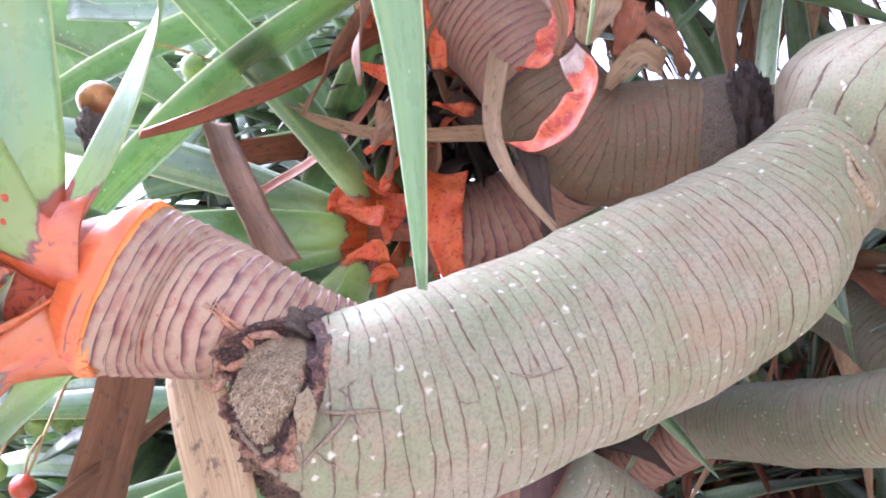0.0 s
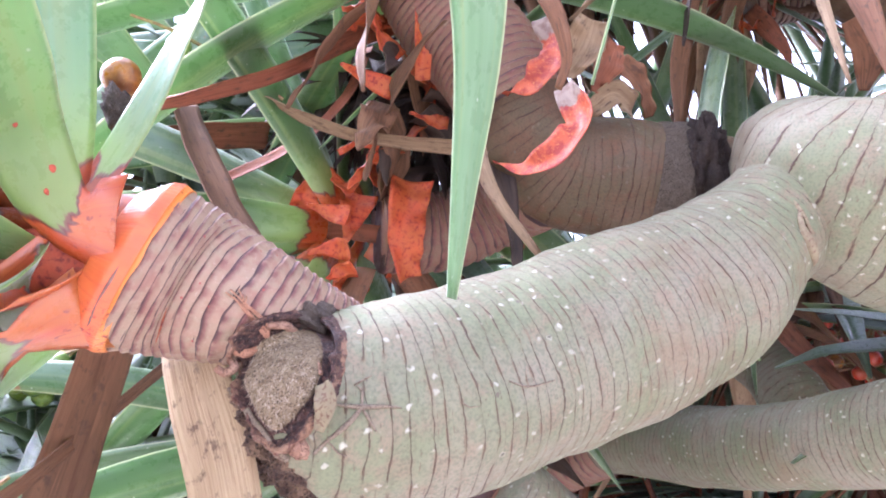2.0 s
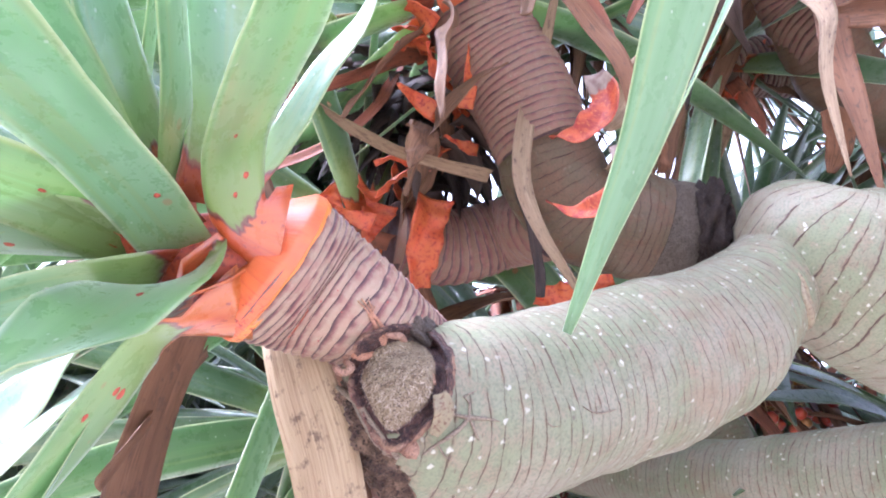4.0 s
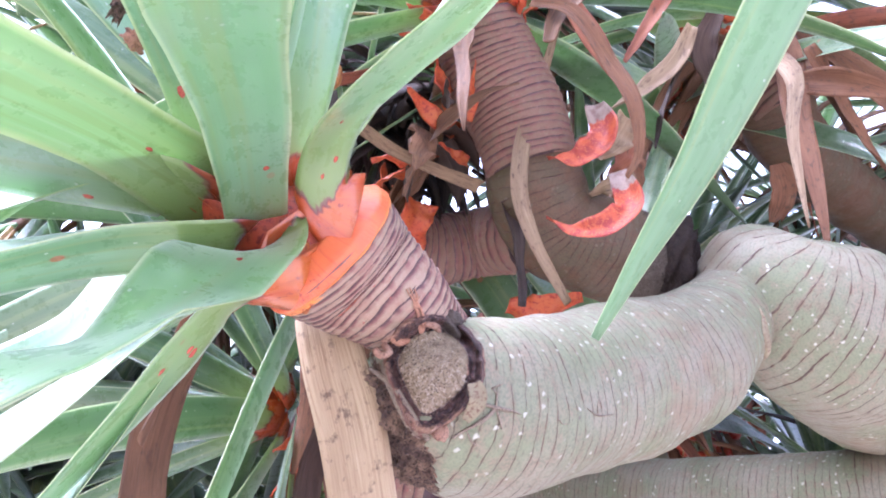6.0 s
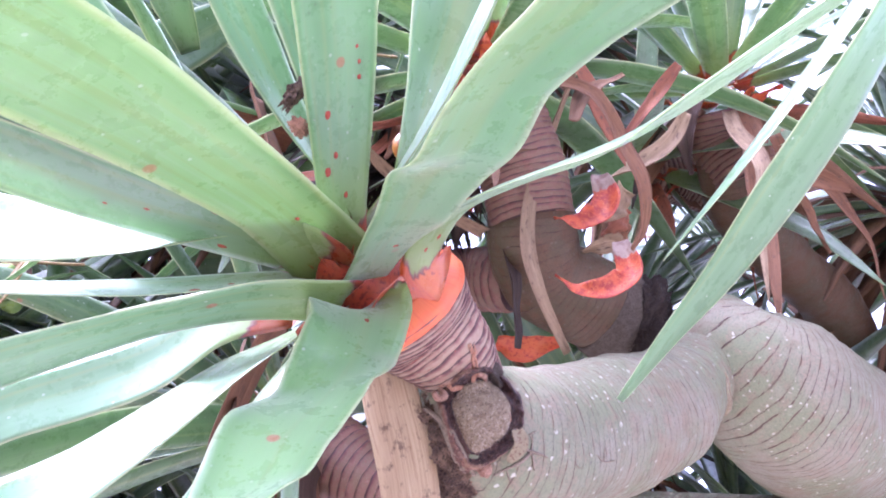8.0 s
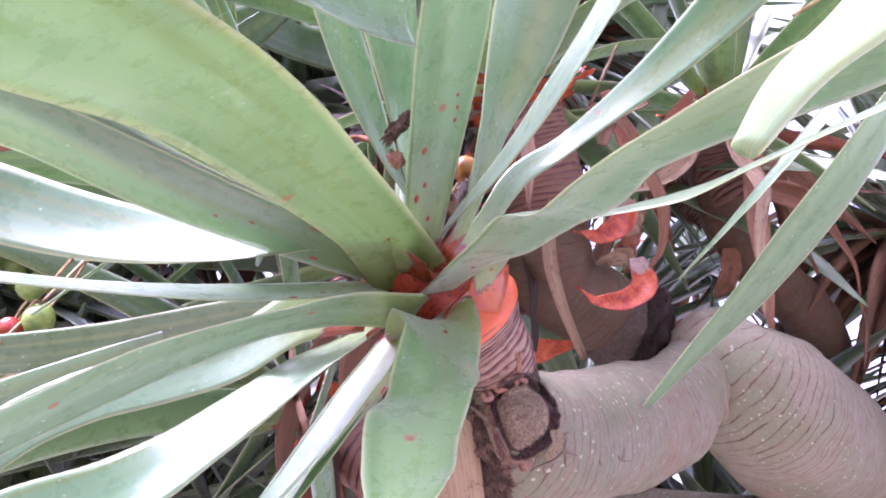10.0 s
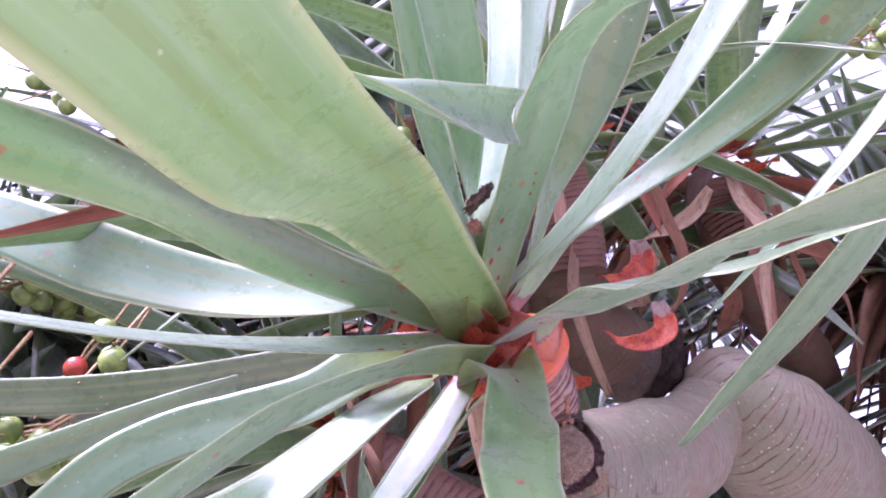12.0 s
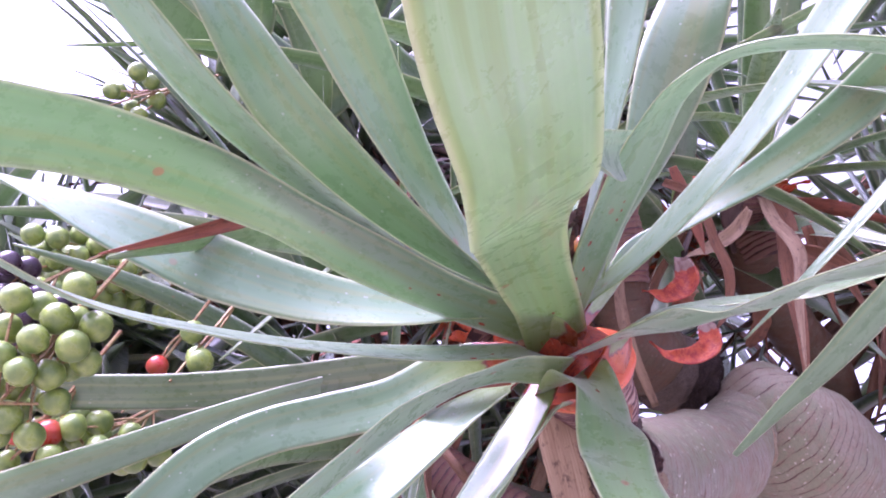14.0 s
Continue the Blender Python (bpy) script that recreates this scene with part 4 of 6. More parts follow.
crown_leaf([(-0.0862, 0.2265, 1.6314), (-0.0912, 0.2126, 1.6477), (-0.0888, 0.1915, 1.6592), (-0.0855, 0.1672, 1.6684), (-0.0838, 0.1422, 1.6776), (-0.0868, 0.1177, 1.6872), (-0.0919, 0.0921, 1.6957)], [0.0155, 0.0196, 0.0219, 0.0215, 0.0194, 0.0179, 0.0168], [(0.4, -0.77, -0.49), (0.64, -0.51, -0.57), (0.61, -0.25, -0.75), (0.58, -0.22, -0.78), (0.72, -0.26, -0.64), (0.68, -0.35, -0.65), (0.7, -0.35, -0.63)], GREEN_SHEATH, 0.3, (0.1, 0, 0.1), root=(-0.075, 0.2268, 1.63), root_facing=(0.42, -0.9, 0.1), root_width=0.032, spots=[(0.014, 0.34, 0.0019, 0.0011), (0.0087, -0.05, 0.0019, 0.0011), (0.0275, -0.08, 0.0019, 0.0011)], seed=1, wrap=0.5)
crown_leaf([(-0.0967, 0.2301, 1.5977), (-0.104, 0.2266, 1.5922), (-0.1116, 0.2219, 1.5779), (-0.1207, 0.2172, 1.5596), (-0.1312, 0.2128, 1.5391)], [0.0163, 0.0162, 0.0155, 0.0145, 0.0137], [(-0.02, -0.42, -0.91), (0.73, -0.62, -0.28), (0.7, -0.69, -0.15), (0.78, -0.58, -0.26), (0.85, -0.4, -0.35)], GREEN_SHEATH, 0.28, (0, 0, -0.3), root=(-0.0795, 0.233, 1.6062), root_facing=(0.15, -0.9, -0.4), root_width=0.026, spots=[(0.0197, -0.18, 0.0019, 0.0011), (0.0214, -0.43, 0.0019, 0.0011), (0.0323, 0.21, 0.0019, 0.0011)], seed=2, wrap=0.5)
crown_leaf([(-0.0973, 0.2364, 1.6115), (-0.1065, 0.2154, 1.6115), (-0.1153, 0.1897, 1.6024), (-0.1282, 0.1645, 1.5892), (-0.1424, 0.1424, 1.5814), (-0.151, 0.1226, 1.574), (-0.1607, 0.1045, 1.5681)], [0.0379, 0.0332, 0.0281, 0.0252, 0.0243, 0.021, 0.015], [(-0.83, 0.38, 0.4), (-0.27, -0.08, 0.96), (-0.03, -0.4, 0.91), (-0.6, -0.0, 0.8), (-0.33, -0.15, 0.93), (-0.5, -0.06, 0.86), (-0.74, 0.2, 0.64)], GREEN_SHEATH, 0.26, (0, 0.6, -1.2), root=(-0.0865, 0.2275, 1.6165), root_width=0.024, spots=[(0.0309, -0.18, 0.0019, 0.0011)], seed=3)
crown_leaf([(-0.108, 0.2286, 1.611), (-0.1351, 0.2251, 1.601), (-0.1587, 0.2166, 1.5879), (-0.1805, 0.2035, 1.5745), (-0.2011, 0.1874, 1.5613), (-0.2205, 0.1699, 1.5467), (-0.2398, 0.1531, 1.5299)], [0.0167, 0.0162, 0.0144, 0.0135, 0.0132, 0.0125, 0.0122], [(0.24, -0.88, -0.4), (0.38, -0.82, -0.43), (0.58, -0.69, -0.43), (0.64, -0.74, -0.2), (0.63, -0.77, 0.03), (0.66, -0.75, 0.0), (0.66, -0.75, -0.0)], GREEN_SHORT, 0.3, (0, 0, -0.3), seed=4)
crown_leaf([(-0.1257, 0.2365, 1.6114), (-0.1693, 0.2394, 1.5902), (-0.214, 0.2384, 1.5734), (-0.2589, 0.2331, 1.5609), (-0.3029, 0.2228, 1.5539), (-0.3459, 0.2081, 1.5573)], [0.018, 0.0182, 0.0181, 0.0181, 0.0181, 0.0181], [(-0.44, -0.17, 0.88), (-0.39, -0.18, 0.9), (-0.31, -0.03, 0.95), (-0.21, -0.01, 0.98), (-0.05, 0.04, 1.0), (0.05, 0.08, 1.0)], GREEN_SHORT, 0.34, (0, 0, -0.3), spots=[(0.0184, -0.18, 0.0019, 0.0011), (0.0282, -0.72, 0.0019, 0.0011)], seed=5)
crown_leaf([(-0.1288, 0.2313, 1.6208), (-0.1694, 0.2419, 1.6153), (-0.2093, 0.2468, 1.6125), (-0.2482, 0.2457, 1.6109), (-0.285, 0.2389, 1.6069), (-0.3199, 0.2266, 1.5987), (-0.3524, 0.2093, 1.5854)], [0.0288, 0.0294, 0.0301, 0.0301, 0.0301, 0.0294, 0.0288], [(-0.03, -0.54, -0.84), (-0.02, -0.54, -0.84), (0.01, -0.64, -0.77), (0.12, -0.57, -0.81), (0.3, -0.73, -0.61), (0.48, -0.72, -0.5), (0.56, -0.73, -0.38)], GREEN_SHORT, 0.36, (0, 0, -0.3), spots=[(0.0446, -0.18, 0.0019, 0.0011), (0.0557, -0.4, 0.0019, 0.0011), (0.0219, -0.72, 0.0019, 0.0011)], seed=6)
crown_leaf([(-0.1089, 0.2389, 1.6216), (-0.141, 0.2155, 1.6284), (-0.1719, 0.1903, 1.6305), (-0.2002, 0.1626, 1.6304), (-0.2246, 0.1326, 1.627), (-0.2452, 0.1014, 1.6203), (-0.2653, 0.0715, 1.6142), (-0.2887, 0.0442, 1.6128), (-0.316, 0.019, 1.6155)], [0.0295, 0.0282, 0.0287, 0.0301, 0.0303, 0.0293, 0.0273, 0.0232, 0.021], [(0.39, -0.71, -0.59), (0.32, -0.56, -0.76), (0.48, -0.57, -0.67), (0.62, -0.53, -0.58), (0.68, -0.39, -0.62), (0.73, -0.35, -0.59), (0.71, -0.47, -0.53), (0.62, -0.62, -0.47), (0.56, -0.68, -0.47)], GREEN_PALE, 0.42, (0.1, 0.1, 0.9), spots=[(0.0325, 0.11, 0.0019, 0.0011), (0.0, -0.24, 0.0019, 0.0011), (0.0032, 0.4, 0.0019, 0.0011)], seed=7, wave=0.0, fold=0.04, label="broad pale green leaf with yellowish bands")
crown_leaf([(-0.0991, 0.2393, 1.6175), (-0.11, 0.2064, 1.6301), (-0.1185, 0.1768, 1.6382), (-0.1272, 0.1523, 1.6449), (-0.132, 0.1302, 1.6477), (-0.1395, 0.1102, 1.6549), (-0.1434, 0.0872, 1.6632), (-0.143, 0.0619, 1.6752)], [0.0184, 0.0187, 0.0202, 0.0228, 0.0244, 0.0224, 0.0191, 0.0179], [(0.42, -0.78, -0.45), (0.5, -0.41, -0.76), (0.24, -0.32, -0.92), (0.24, -0.25, -0.94), (0.45, -0.33, -0.83), (0.49, -0.41, -0.77), (0.33, -0.38, -0.86), (0.0, -0.43, -0.9)], GREEN_SHORT, 0.3, (0.3, 0, 0.2), root=(-0.094, 0.238, 1.617), root_facing=(0.1, -0.9, -0.4), root_width=0.022, spots=[(0.0388, 0.4, 0.0019, 0.0011)], seed=8)
crown_leaf([(-0.121, 0.2251, 1.6385), (-0.1354, 0.211, 1.6568), (-0.1499, 0.1941, 1.6725), (-0.1647, 0.1757, 1.6861), (-0.1785, 0.1568, 1.6972), (-0.1872, 0.1365, 1.7054), (-0.1864, 0.1129, 1.7108), (-0.1751, 0.0864, 1.7139)], [0.0167, 0.0206, 0.0239, 0.0251, 0.0249, 0.0239, 0.0228, 0.022], [(0.35, -0.86, -0.37), (0.38, -0.82, -0.42), (0.47, -0.76, -0.45), (0.5, -0.71, -0.49), (0.65, -0.61, -0.46), (0.69, -0.33, -0.64), (0.49, -0.02, -0.87), (0.37, 0.06, -0.93)], GREEN_SHORT, 0.3, (0.5, 0, -0.5), spots=[(0.0326, -0.4, 0.0019, 0.0011), (0.0125, -0.53, 0.0019, 0.0011), (0.0163, -0.21, 0.0019, 0.0011), (0.001, 0.14, 0.0019, 0.0011), (0.0508, 0.5, 0.0019, 0.0011), (0.046, 0.56, 0.0019, 0.0011), (0.0422, 0.56, 0.0019, 0.0011)], seed=9)
crown_leaf([(-0.1077, 0.2374, 1.6443), (-0.111, 0.2144, 1.6686), (-0.1165, 0.1924, 1.693), (-0.124, 0.1718, 1.7176), (-0.1326, 0.1532, 1.7432), (-0.1414, 0.1362, 1.7701)], [0.0172, 0.0179, 0.0187, 0.0196, 0.0206, 0.0214], [(-0.91, 0.35, 0.22), (-0.97, 0.23, 0.04), (-0.98, 0.19, -0.09), (-0.96, 0.26, -0.11), (-0.96, 0.17, -0.21), (-0.96, 0.06, -0.28)], GREEN_SHORT, 0.34, (0, 0, -0.3), seed=10)
crown_leaf([(-0.0806, 0.2572, 1.6599), (-0.0713, 0.2631, 1.6866), (-0.0616, 0.256, 1.706), (-0.0615, 0.2352, 1.7236), (-0.0657, 0.206, 1.742), (-0.0736, 0.1738, 1.7634), (-0.0854, 0.1415, 1.7884)], [0.0092, 0.0109, 0.0132, 0.0163, 0.0192, 0.0214, 0.0228], [(0.12, -0.97, 0.2), (-0.56, -0.79, 0.23), (-0.96, -0.26, 0.06), (-0.99, 0.02, -0.1), (-0.93, -0.04, -0.35), (-0.75, -0.22, -0.62), (-0.51, -0.4, -0.76)], GREEN_SHORT, 0.34, (0, 0, -0.3), seed=11)
crown_leaf([(-0.1188, 0.2358, 1.6433), (-0.1439, 0.232, 1.6582), (-0.1679, 0.2286, 1.6748), (-0.1906, 0.2255, 1.6934), (-0.2117, 0.2229, 1.7144)], [0.0224, 0.0225, 0.0226, 0.0224, 0.0221], [(0.52, -0.31, 0.8), (0.48, -0.63, 0.61), (0.39, -0.84, 0.37), (0.4, -0.86, 0.31), (0.46, -0.81, 0.36)], GREEN_SHORT, 0.34, (0, 0, -0.3), seed=12)
crown_leaf([(-0.118, 0.2516, 1.6437), (-0.1343, 0.2463, 1.6683), (-0.1522, 0.243, 1.6916), (-0.1717, 0.2417, 1.714), (-0.1929, 0.2428, 1.7353)], [0.0238, 0.0244, 0.0251, 0.0258, 0.0264], [(0.83, -0.29, 0.48), (0.69, -0.62, 0.38), (0.36, -0.91, 0.2), (-0.01, -1.0, -0.01), (-0.28, -0.94, -0.22)], GREEN_SHORT, 0.34, (0, 0, -0.3), seed=13)
crown_leaf([(-0.1417, 0.2454, 1.6262), (-0.1934, 0.2445, 1.622), (-0.2443, 0.2402, 1.6232), (-0.2941, 0.2323, 1.6301), (-0.3421, 0.2209, 1.6432)], [0.0261, 0.0264, 0.0268, 0.0273, 0.0275], [(0.09, -0.07, -0.99), (0.04, -0.11, -0.99), (-0.06, -0.15, -0.99), (-0.15, -0.25, -0.96), (-0.23, -0.18, -0.96)], GREEN_SHORT, 0.36, (0, 0, -0.3), seed=14)
crown_leaf([(-0.1377, 0.2526, 1.6229), (-0.1742, 0.2686, 1.6041), (-0.2122, 0.2816, 1.5901), (-0.252, 0.2916, 1.5825), (-0.2937, 0.2987, 1.5797), (-0.3369, 0.3025, 1.5762)], [0.0308, 0.0315, 0.0324, 0.0331, 0.0329, 0.0322], [(-0.49, -0.08, 0.87), (-0.49, -0.34, 0.8), (-0.38, -0.65, 0.66), (-0.24, -0.8, 0.55), (-0.14, -0.59, 0.79), (-0.09, -0.06, 0.99)], GREEN_SHORT, 0.36, (0, 0, -0.3), seed=15)
# low leaf under the crown: its shade is in the darker green
crown_leaf([(-0.147, 0.3052, 1.5748), (-0.1794, 0.3473, 1.5428), (-0.2154, 0.3875, 1.513), (-0.255, 0.426, 1.4855)], [0.0196, 0.0191, 0.0192, 0.0193], [(-0.66, -0.7, -0.27), (-0.66, -0.72, -0.23), (-0.64, -0.75, -0.18), (-0.63, -0.76, -0.15)], GREEN_SHADED, 0.34, (0, 0, -0.3), seed=16)
crown_leaf([(-0.1116, 0.2635, 1.6094), (-0.1365, 0.3011, 1.583), (-0.1642, 0.3298, 1.5527), (-0.1948, 0.349, 1.5191), (-0.2284, 0.3585, 1.4835), (-0.2666, 0.3597, 1.4485)], [0.0066, 0.0077, 0.0095, 0.0124, 0.0156, 0.0194], [(-0.75, -0.63, -0.2), (-0.7, -0.7, -0.18), (-0.57, -0.82, -0.09), (-0.44, -0.9, 0.04), (-0.3, -0.94, 0.17), (-0.22, -0.95, 0.23)], GREEN_SHORT, 0.34, (0, 0, -0.3), seed=17)
crown_leaf([(-0.1319, 0.2742, 1.5902), (-0.1432, 0.293, 1.5643), (-0.1613, 0.309, 1.5435), (-0.1829, 0.3197, 1.5235), (-0.2028, 0.3229, 1.4998), (-0.2185, 0.3179, 1.4707)], [0.0242, 0.0242, 0.0238, 0.023, 0.0222, 0.0214], [(-0.83, -0.54, 0.12), (-0.83, -0.54, 0.12), (-0.66, -0.73, 0.16), (-0.53, -0.82, 0.24), (-0.4, -0.86, 0.3), (-0.38, -0.86, 0.35)], GREEN_SHORT, 0.34, (0, 0, -0.3), seed=18)
crown_leaf([(-0.1032, 0.2688, 1.5958), (-0.122, 0.2673, 1.5746), (-0.1388, 0.2617, 1.5524), (-0.1563, 0.2534, 1.5313), (-0.1761, 0.2429, 1.5132), (-0.2004, 0.2319, 1.4986)], [0.0252, 0.0266, 0.0272, 0.027, 0.0266, 0.0258], [(-0.74, 0.18, 0.65), (-0.77, -0.05, 0.64), (-0.73, -0.23, 0.64), (-0.6, -0.34, 0.73), (-0.29, -0.56, 0.77), (-0.04, -0.76, 0.65)], GREEN_SHORT, 0.3, (0, 0, -0.3), seed=19)
crown_leaf([(-0.1062, 0.24, 1.5973), (-0.1145, 0.2326, 1.5757), (-0.1221, 0.2266, 1.5537), (-0.1299, 0.2227, 1.5313), (-0.1381, 0.2208, 1.5087)], [0.0205, 0.0208, 0.0206, 0.0198, 0.0191], [(-0.94, 0.05, 0.35), (-0.92, -0.12, 0.37), (-0.92, -0.17, 0.36), (-0.93, -0.11, 0.35), (-0.93, -0.09, 0.35)], GREEN_SHORT, 0.28, (0, 0, -0.3), seed=20)
crown_leaf([(-0.1341, 0.2366, 1.6292), (-0.1806, 0.2446, 1.6302), (-0.2257, 0.2515, 1.6369), (-0.269, 0.2572, 1.6501), (-0.3099, 0.2614, 1.6713)], [0.0242, 0.0246, 0.0249, 0.0251, 0.0247], [(0.02, 0.16, -0.99), (-0.12, -0.31, -0.94), (-0.24, -0.76, -0.61), (-0.14, -0.99, -0.05), (0.19, -0.84, 0.52)], GREEN_SHORT, 0.36, (0, 0, -0.3), seed=21)
crown_leaf([(-0.1244, 0.2361, 1.6603), (-0.1397, 0.2261, 1.6934), (-0.1563, 0.2187, 1.7263), (-0.1744, 0.2137, 1.7591)], [0.0218, 0.0221, 0.0224, 0.0229], [(-0.74, 0.66, -0.14), (-0.83, 0.5, -0.27), (-0.87, 0.25, -0.42), (-0.87, -0.09, -0.49)], GREEN_SHORT, 0.34, (0, 0, -0.3), seed=22)
crown_leaf([(-0.098, 0.2421, 1.6559), (-0.1034, 0.243, 1.6926), (-0.1088, 0.2412, 1.7291), (-0.1161, 0.2389, 1.7653), (-0.1248, 0.2362, 1.8011)], [0.0274, 0.0305, 0.0339, 0.0366, 0.0372], [(0.74, -0.66, 0.13), (0.6, -0.8, 0.08), (0.08, -1.0, -0.04), (-0.45, -0.88, -0.16), (-0.91, -0.34, -0.25)], GREEN_SHORT, 0.34, (0, 0, -0.3), seed=28)
crown_leaf([(-0.1282, 0.2433, 1.6284), (-0.1682, 0.2437, 1.6386), (-0.2068, 0.2415, 1.6524), (-0.2443, 0.2368, 1.6697), (-0.2816, 0.2307, 1.6884)], [0.0238, 0.0247, 0.0258, 0.0272, 0.0292], [(0.23, -0.31, 0.92), (0.24, -0.6, 0.76), (0.25, -0.88, 0.4), (0.16, -0.99, 0.03), (0.0, -0.95, -0.3)], GREEN_SHORT, 0.36, (0, 0, -0.3), seed=29)
crown_leaf([(-0.1225, 0.2568, 1.6618), (-0.1279, 0.2634, 1.702), (-0.1366, 0.2724, 1.741), (-0.1486, 0.2837, 1.7786)], [0.0239, 0.024, 0.024, 0.0241], [(-0.99, -0.01, -0.13), (-0.99, -0.03, -0.17), (-0.97, -0.05, -0.25), (-0.95, -0.11, -0.28)], GREEN_SHORT, 0.36, (0, 0, -0.3), seed=30)
leaf([(-0.1828, 0.1576, 1.6766), (-0.2047, 0.137, 1.6628), (-0.2288, 0.1185, 1.6505), (-0.2555, 0.1031, 1.6389)], [0.0164, 0.016, 0.013090000000000001, 0.003], [(0.59, -0.77, 0.23), (0.37, -0.77, 0.52), (0.01, -0.59, 0.81), (-0.32, -0.15, 0.94)], GREEN, seed=26, fold=0.5, nv=40, label="bent leaf end with a yellow margin")
leaf([(-0.213, 0.007, 1.619), (-0.210, 0.008, 1.626), (-0.205, 0.008, 1.635), (-0.193, 0.012, 1.655)][::-1], 0.0060, [(-0.5, -0.4, 0.8)], GREEN_PALE, seed=27, peak=0.3, tip=0.3)
leaf([(0.04, 0.09, 2.04), (0.012, 0.128, 1.88), (0.0055, 0.157, 1.759), (0.0058, 0.1662, 1.7285), (0.0078, 0.1785, 1.7001), (0.0116, 0.1931, 1.6733), (0.0126, 0.2083, 1.646), (0.013, 0.222, 1.617)], [0.024, 0.024, 0.0208, 0.0189, 0.0164, 0.0122, 0.0075, 0.003], [(0.16, -0.95, -0.28), (0.16, -0.95, -0.28), (0.16, -0.95, -0.28), (-0.11, -0.93, -0.34), (-0.39, -0.81, -0.44), (-0.54, -0.71, -0.45), (-0.59, -0.71, -0.38), (-0.62, -0.71, -0.34)], GREEN, seed=23, nv=60, label="long grey-green leaf hanging from the crown above")
leaf([(0.06, 0.12, 2.06), (0.08, 0.17, 1.985), (0.0825, 0.2152, 1.9053), (0.0811, 0.2314, 1.8516), (0.0781, 0.2489, 1.7985), (0.0735, 0.2678, 1.746), (0.0679, 0.2883, 1.6942)], [0.016, 0.015, 0.014, 0.0135, 0.012, 0.009, 0.002], [(-1.0, 0.03, 0.03), (-1.0, 0.03, 0.03), (-1.0, 0.03, 0.03), (-0.99, 0.08, 0.06), (-0.98, 0.15, 0.12), (-0.97, 0.18, 0.16), (-0.93, 0.28, 0.22)], GREEN, seed=24, nv=60, label="narrow leaf hanging from the crown above")

# dead leaves hanging near
leaf(grow([(-0.056, 0.284, 1.6), (-0.0642, 0.2774, 1.5991), (-0.0574, 0.2665, 1.5824), (-0.0493, 0.2557, 1.5663), (-0.0429, 0.2451, 1.5492)], 0.24), [0.016, 0.021, 0.0229, 0.0235, 0.0223], [(-0.56, -0.78, 0.28), (-0.56, -0.78, 0.28), (-0.46, -0.82, 0.33), (-0.41, -0.84, 0.36), (-0.42, -0.83, 0.36)], DRY_PALE, seed=30, name="dead_leaf", nv=50, label="broad tan dead leaf")
leaf(grow([(-0.095, 0.3, 1.606), (-0.0989, 0.3136, 1.5895), (-0.1039, 0.305, 1.5607), (-0.1059, 0.2899, 1.5374), (-0.1038, 0.2681, 1.5202)], 0.24), [0.018, 0.0222, 0.0212, 0.0218, 0.0228], [(0.75, -0.66, 0.05), (0.75, -0.66, 0.05), (0.74, -0.65, 0.18), (0.63, -0.56, 0.53), (0.63, -0.42, 0.65)], DRY_BROWN, seed=31, name="dead_leaf", nv=50, label="broad brown dead leaf")
leaf([(0.0600, 0.4270, 1.860), (0.0590, 0.4255, 1.826), (0.0576, 0.4223, 1.795), (0.0549, 0.4172, 1.7614), (0.0488, 0.4048, 1.7317), (0.0427, 0.3868, 1.7052), (0.04, 0.3662, 1.6809), (0.0462, 0.3456, 1.6574), (0.0613, 0.3268, 1.6336)], [0.010, 0.0115, 0.012, 0.0118, 0.0113, 0.0101, 0.009, 0.007, 0.006], [(0.76, -0.65, 0.03), (0.76, -0.65, 0.03), (0.76, -0.65, 0.03), (0.54, -0.83, 0.15), (0.27, -0.87, 0.42), (-0.15, -0.77, 0.62), (-0.66, -0.59, 0.47), (-0.9, -0.43, -0.06), (-0.88, -0.21, -0.42)], DRY_TAN, seed=32, fold=0.3, nv=60, name="dead_leaf", label="twisted tan dead leaf")
leaf([(-0.1115, 0.3651, 1.6851), (-0.0801, 0.3929, 1.7031), (-0.0508, 0.4203, 1.7233), (-0.024, 0.4463, 1.7474), (0.0039, 0.4722, 1.7698)], [0.0117, 0.0121, 0.0121, 0.0124, 0.0141], [(0.42, 0.1, -0.9), (0.64, -0.19, -0.75), (0.76, -0.34, -0.55), (0.79, -0.47, -0.4), (0.75, -0.62, -0.22)], DRY_RED, seed=41, fold=0.35, wave=0.03, nv=44, name="dead_leaf", label="long red-brown dead leaf arching behind the neck")
leaf([(-0.0691, 0.4356, 1.7124), (-0.0431, 0.4307, 1.7008), (-0.0163, 0.4271, 1.6932), (0.0114, 0.4249, 1.6909), (0.0399, 0.425, 1.6904)], [0.006959999999999999, 0.0118, 0.0114, 0.0114, 0.0112], [(-0.42, -0.04, -0.91), (-0.38, -0.32, -0.87), (-0.2, -0.41, -0.89), (-0.06, -0.51, -0.86), (-0.01, -0.56, -0.83)], DRY_TAN, seed=42, fold=0.35, wave=0.03, nv=44, name="dead_leaf", label="thin curled tan dead leaf")
leaf([(-0.0851, 0.4661, 1.6708), (-0.0589, 0.4778, 1.6884), (-0.0369, 0.489, 1.709), (-0.0206, 0.4989, 1.7339), (-0.0111, 0.5071, 1.764)], [0.0092, 0.0094, 0.0096, 0.0097, 0.0097], [(-0.21, -0.63, 0.75), (-0.26, -0.64, 0.72), (-0.42, -0.63, 0.65), (-0.62, -0.62, 0.49), (-0.7, -0.61, 0.37)], DRY_RED, seed=43, fold=0.35, wave=0.03, nv=44, name="dead_leaf", label="narrow folded red-brown dead leaf")
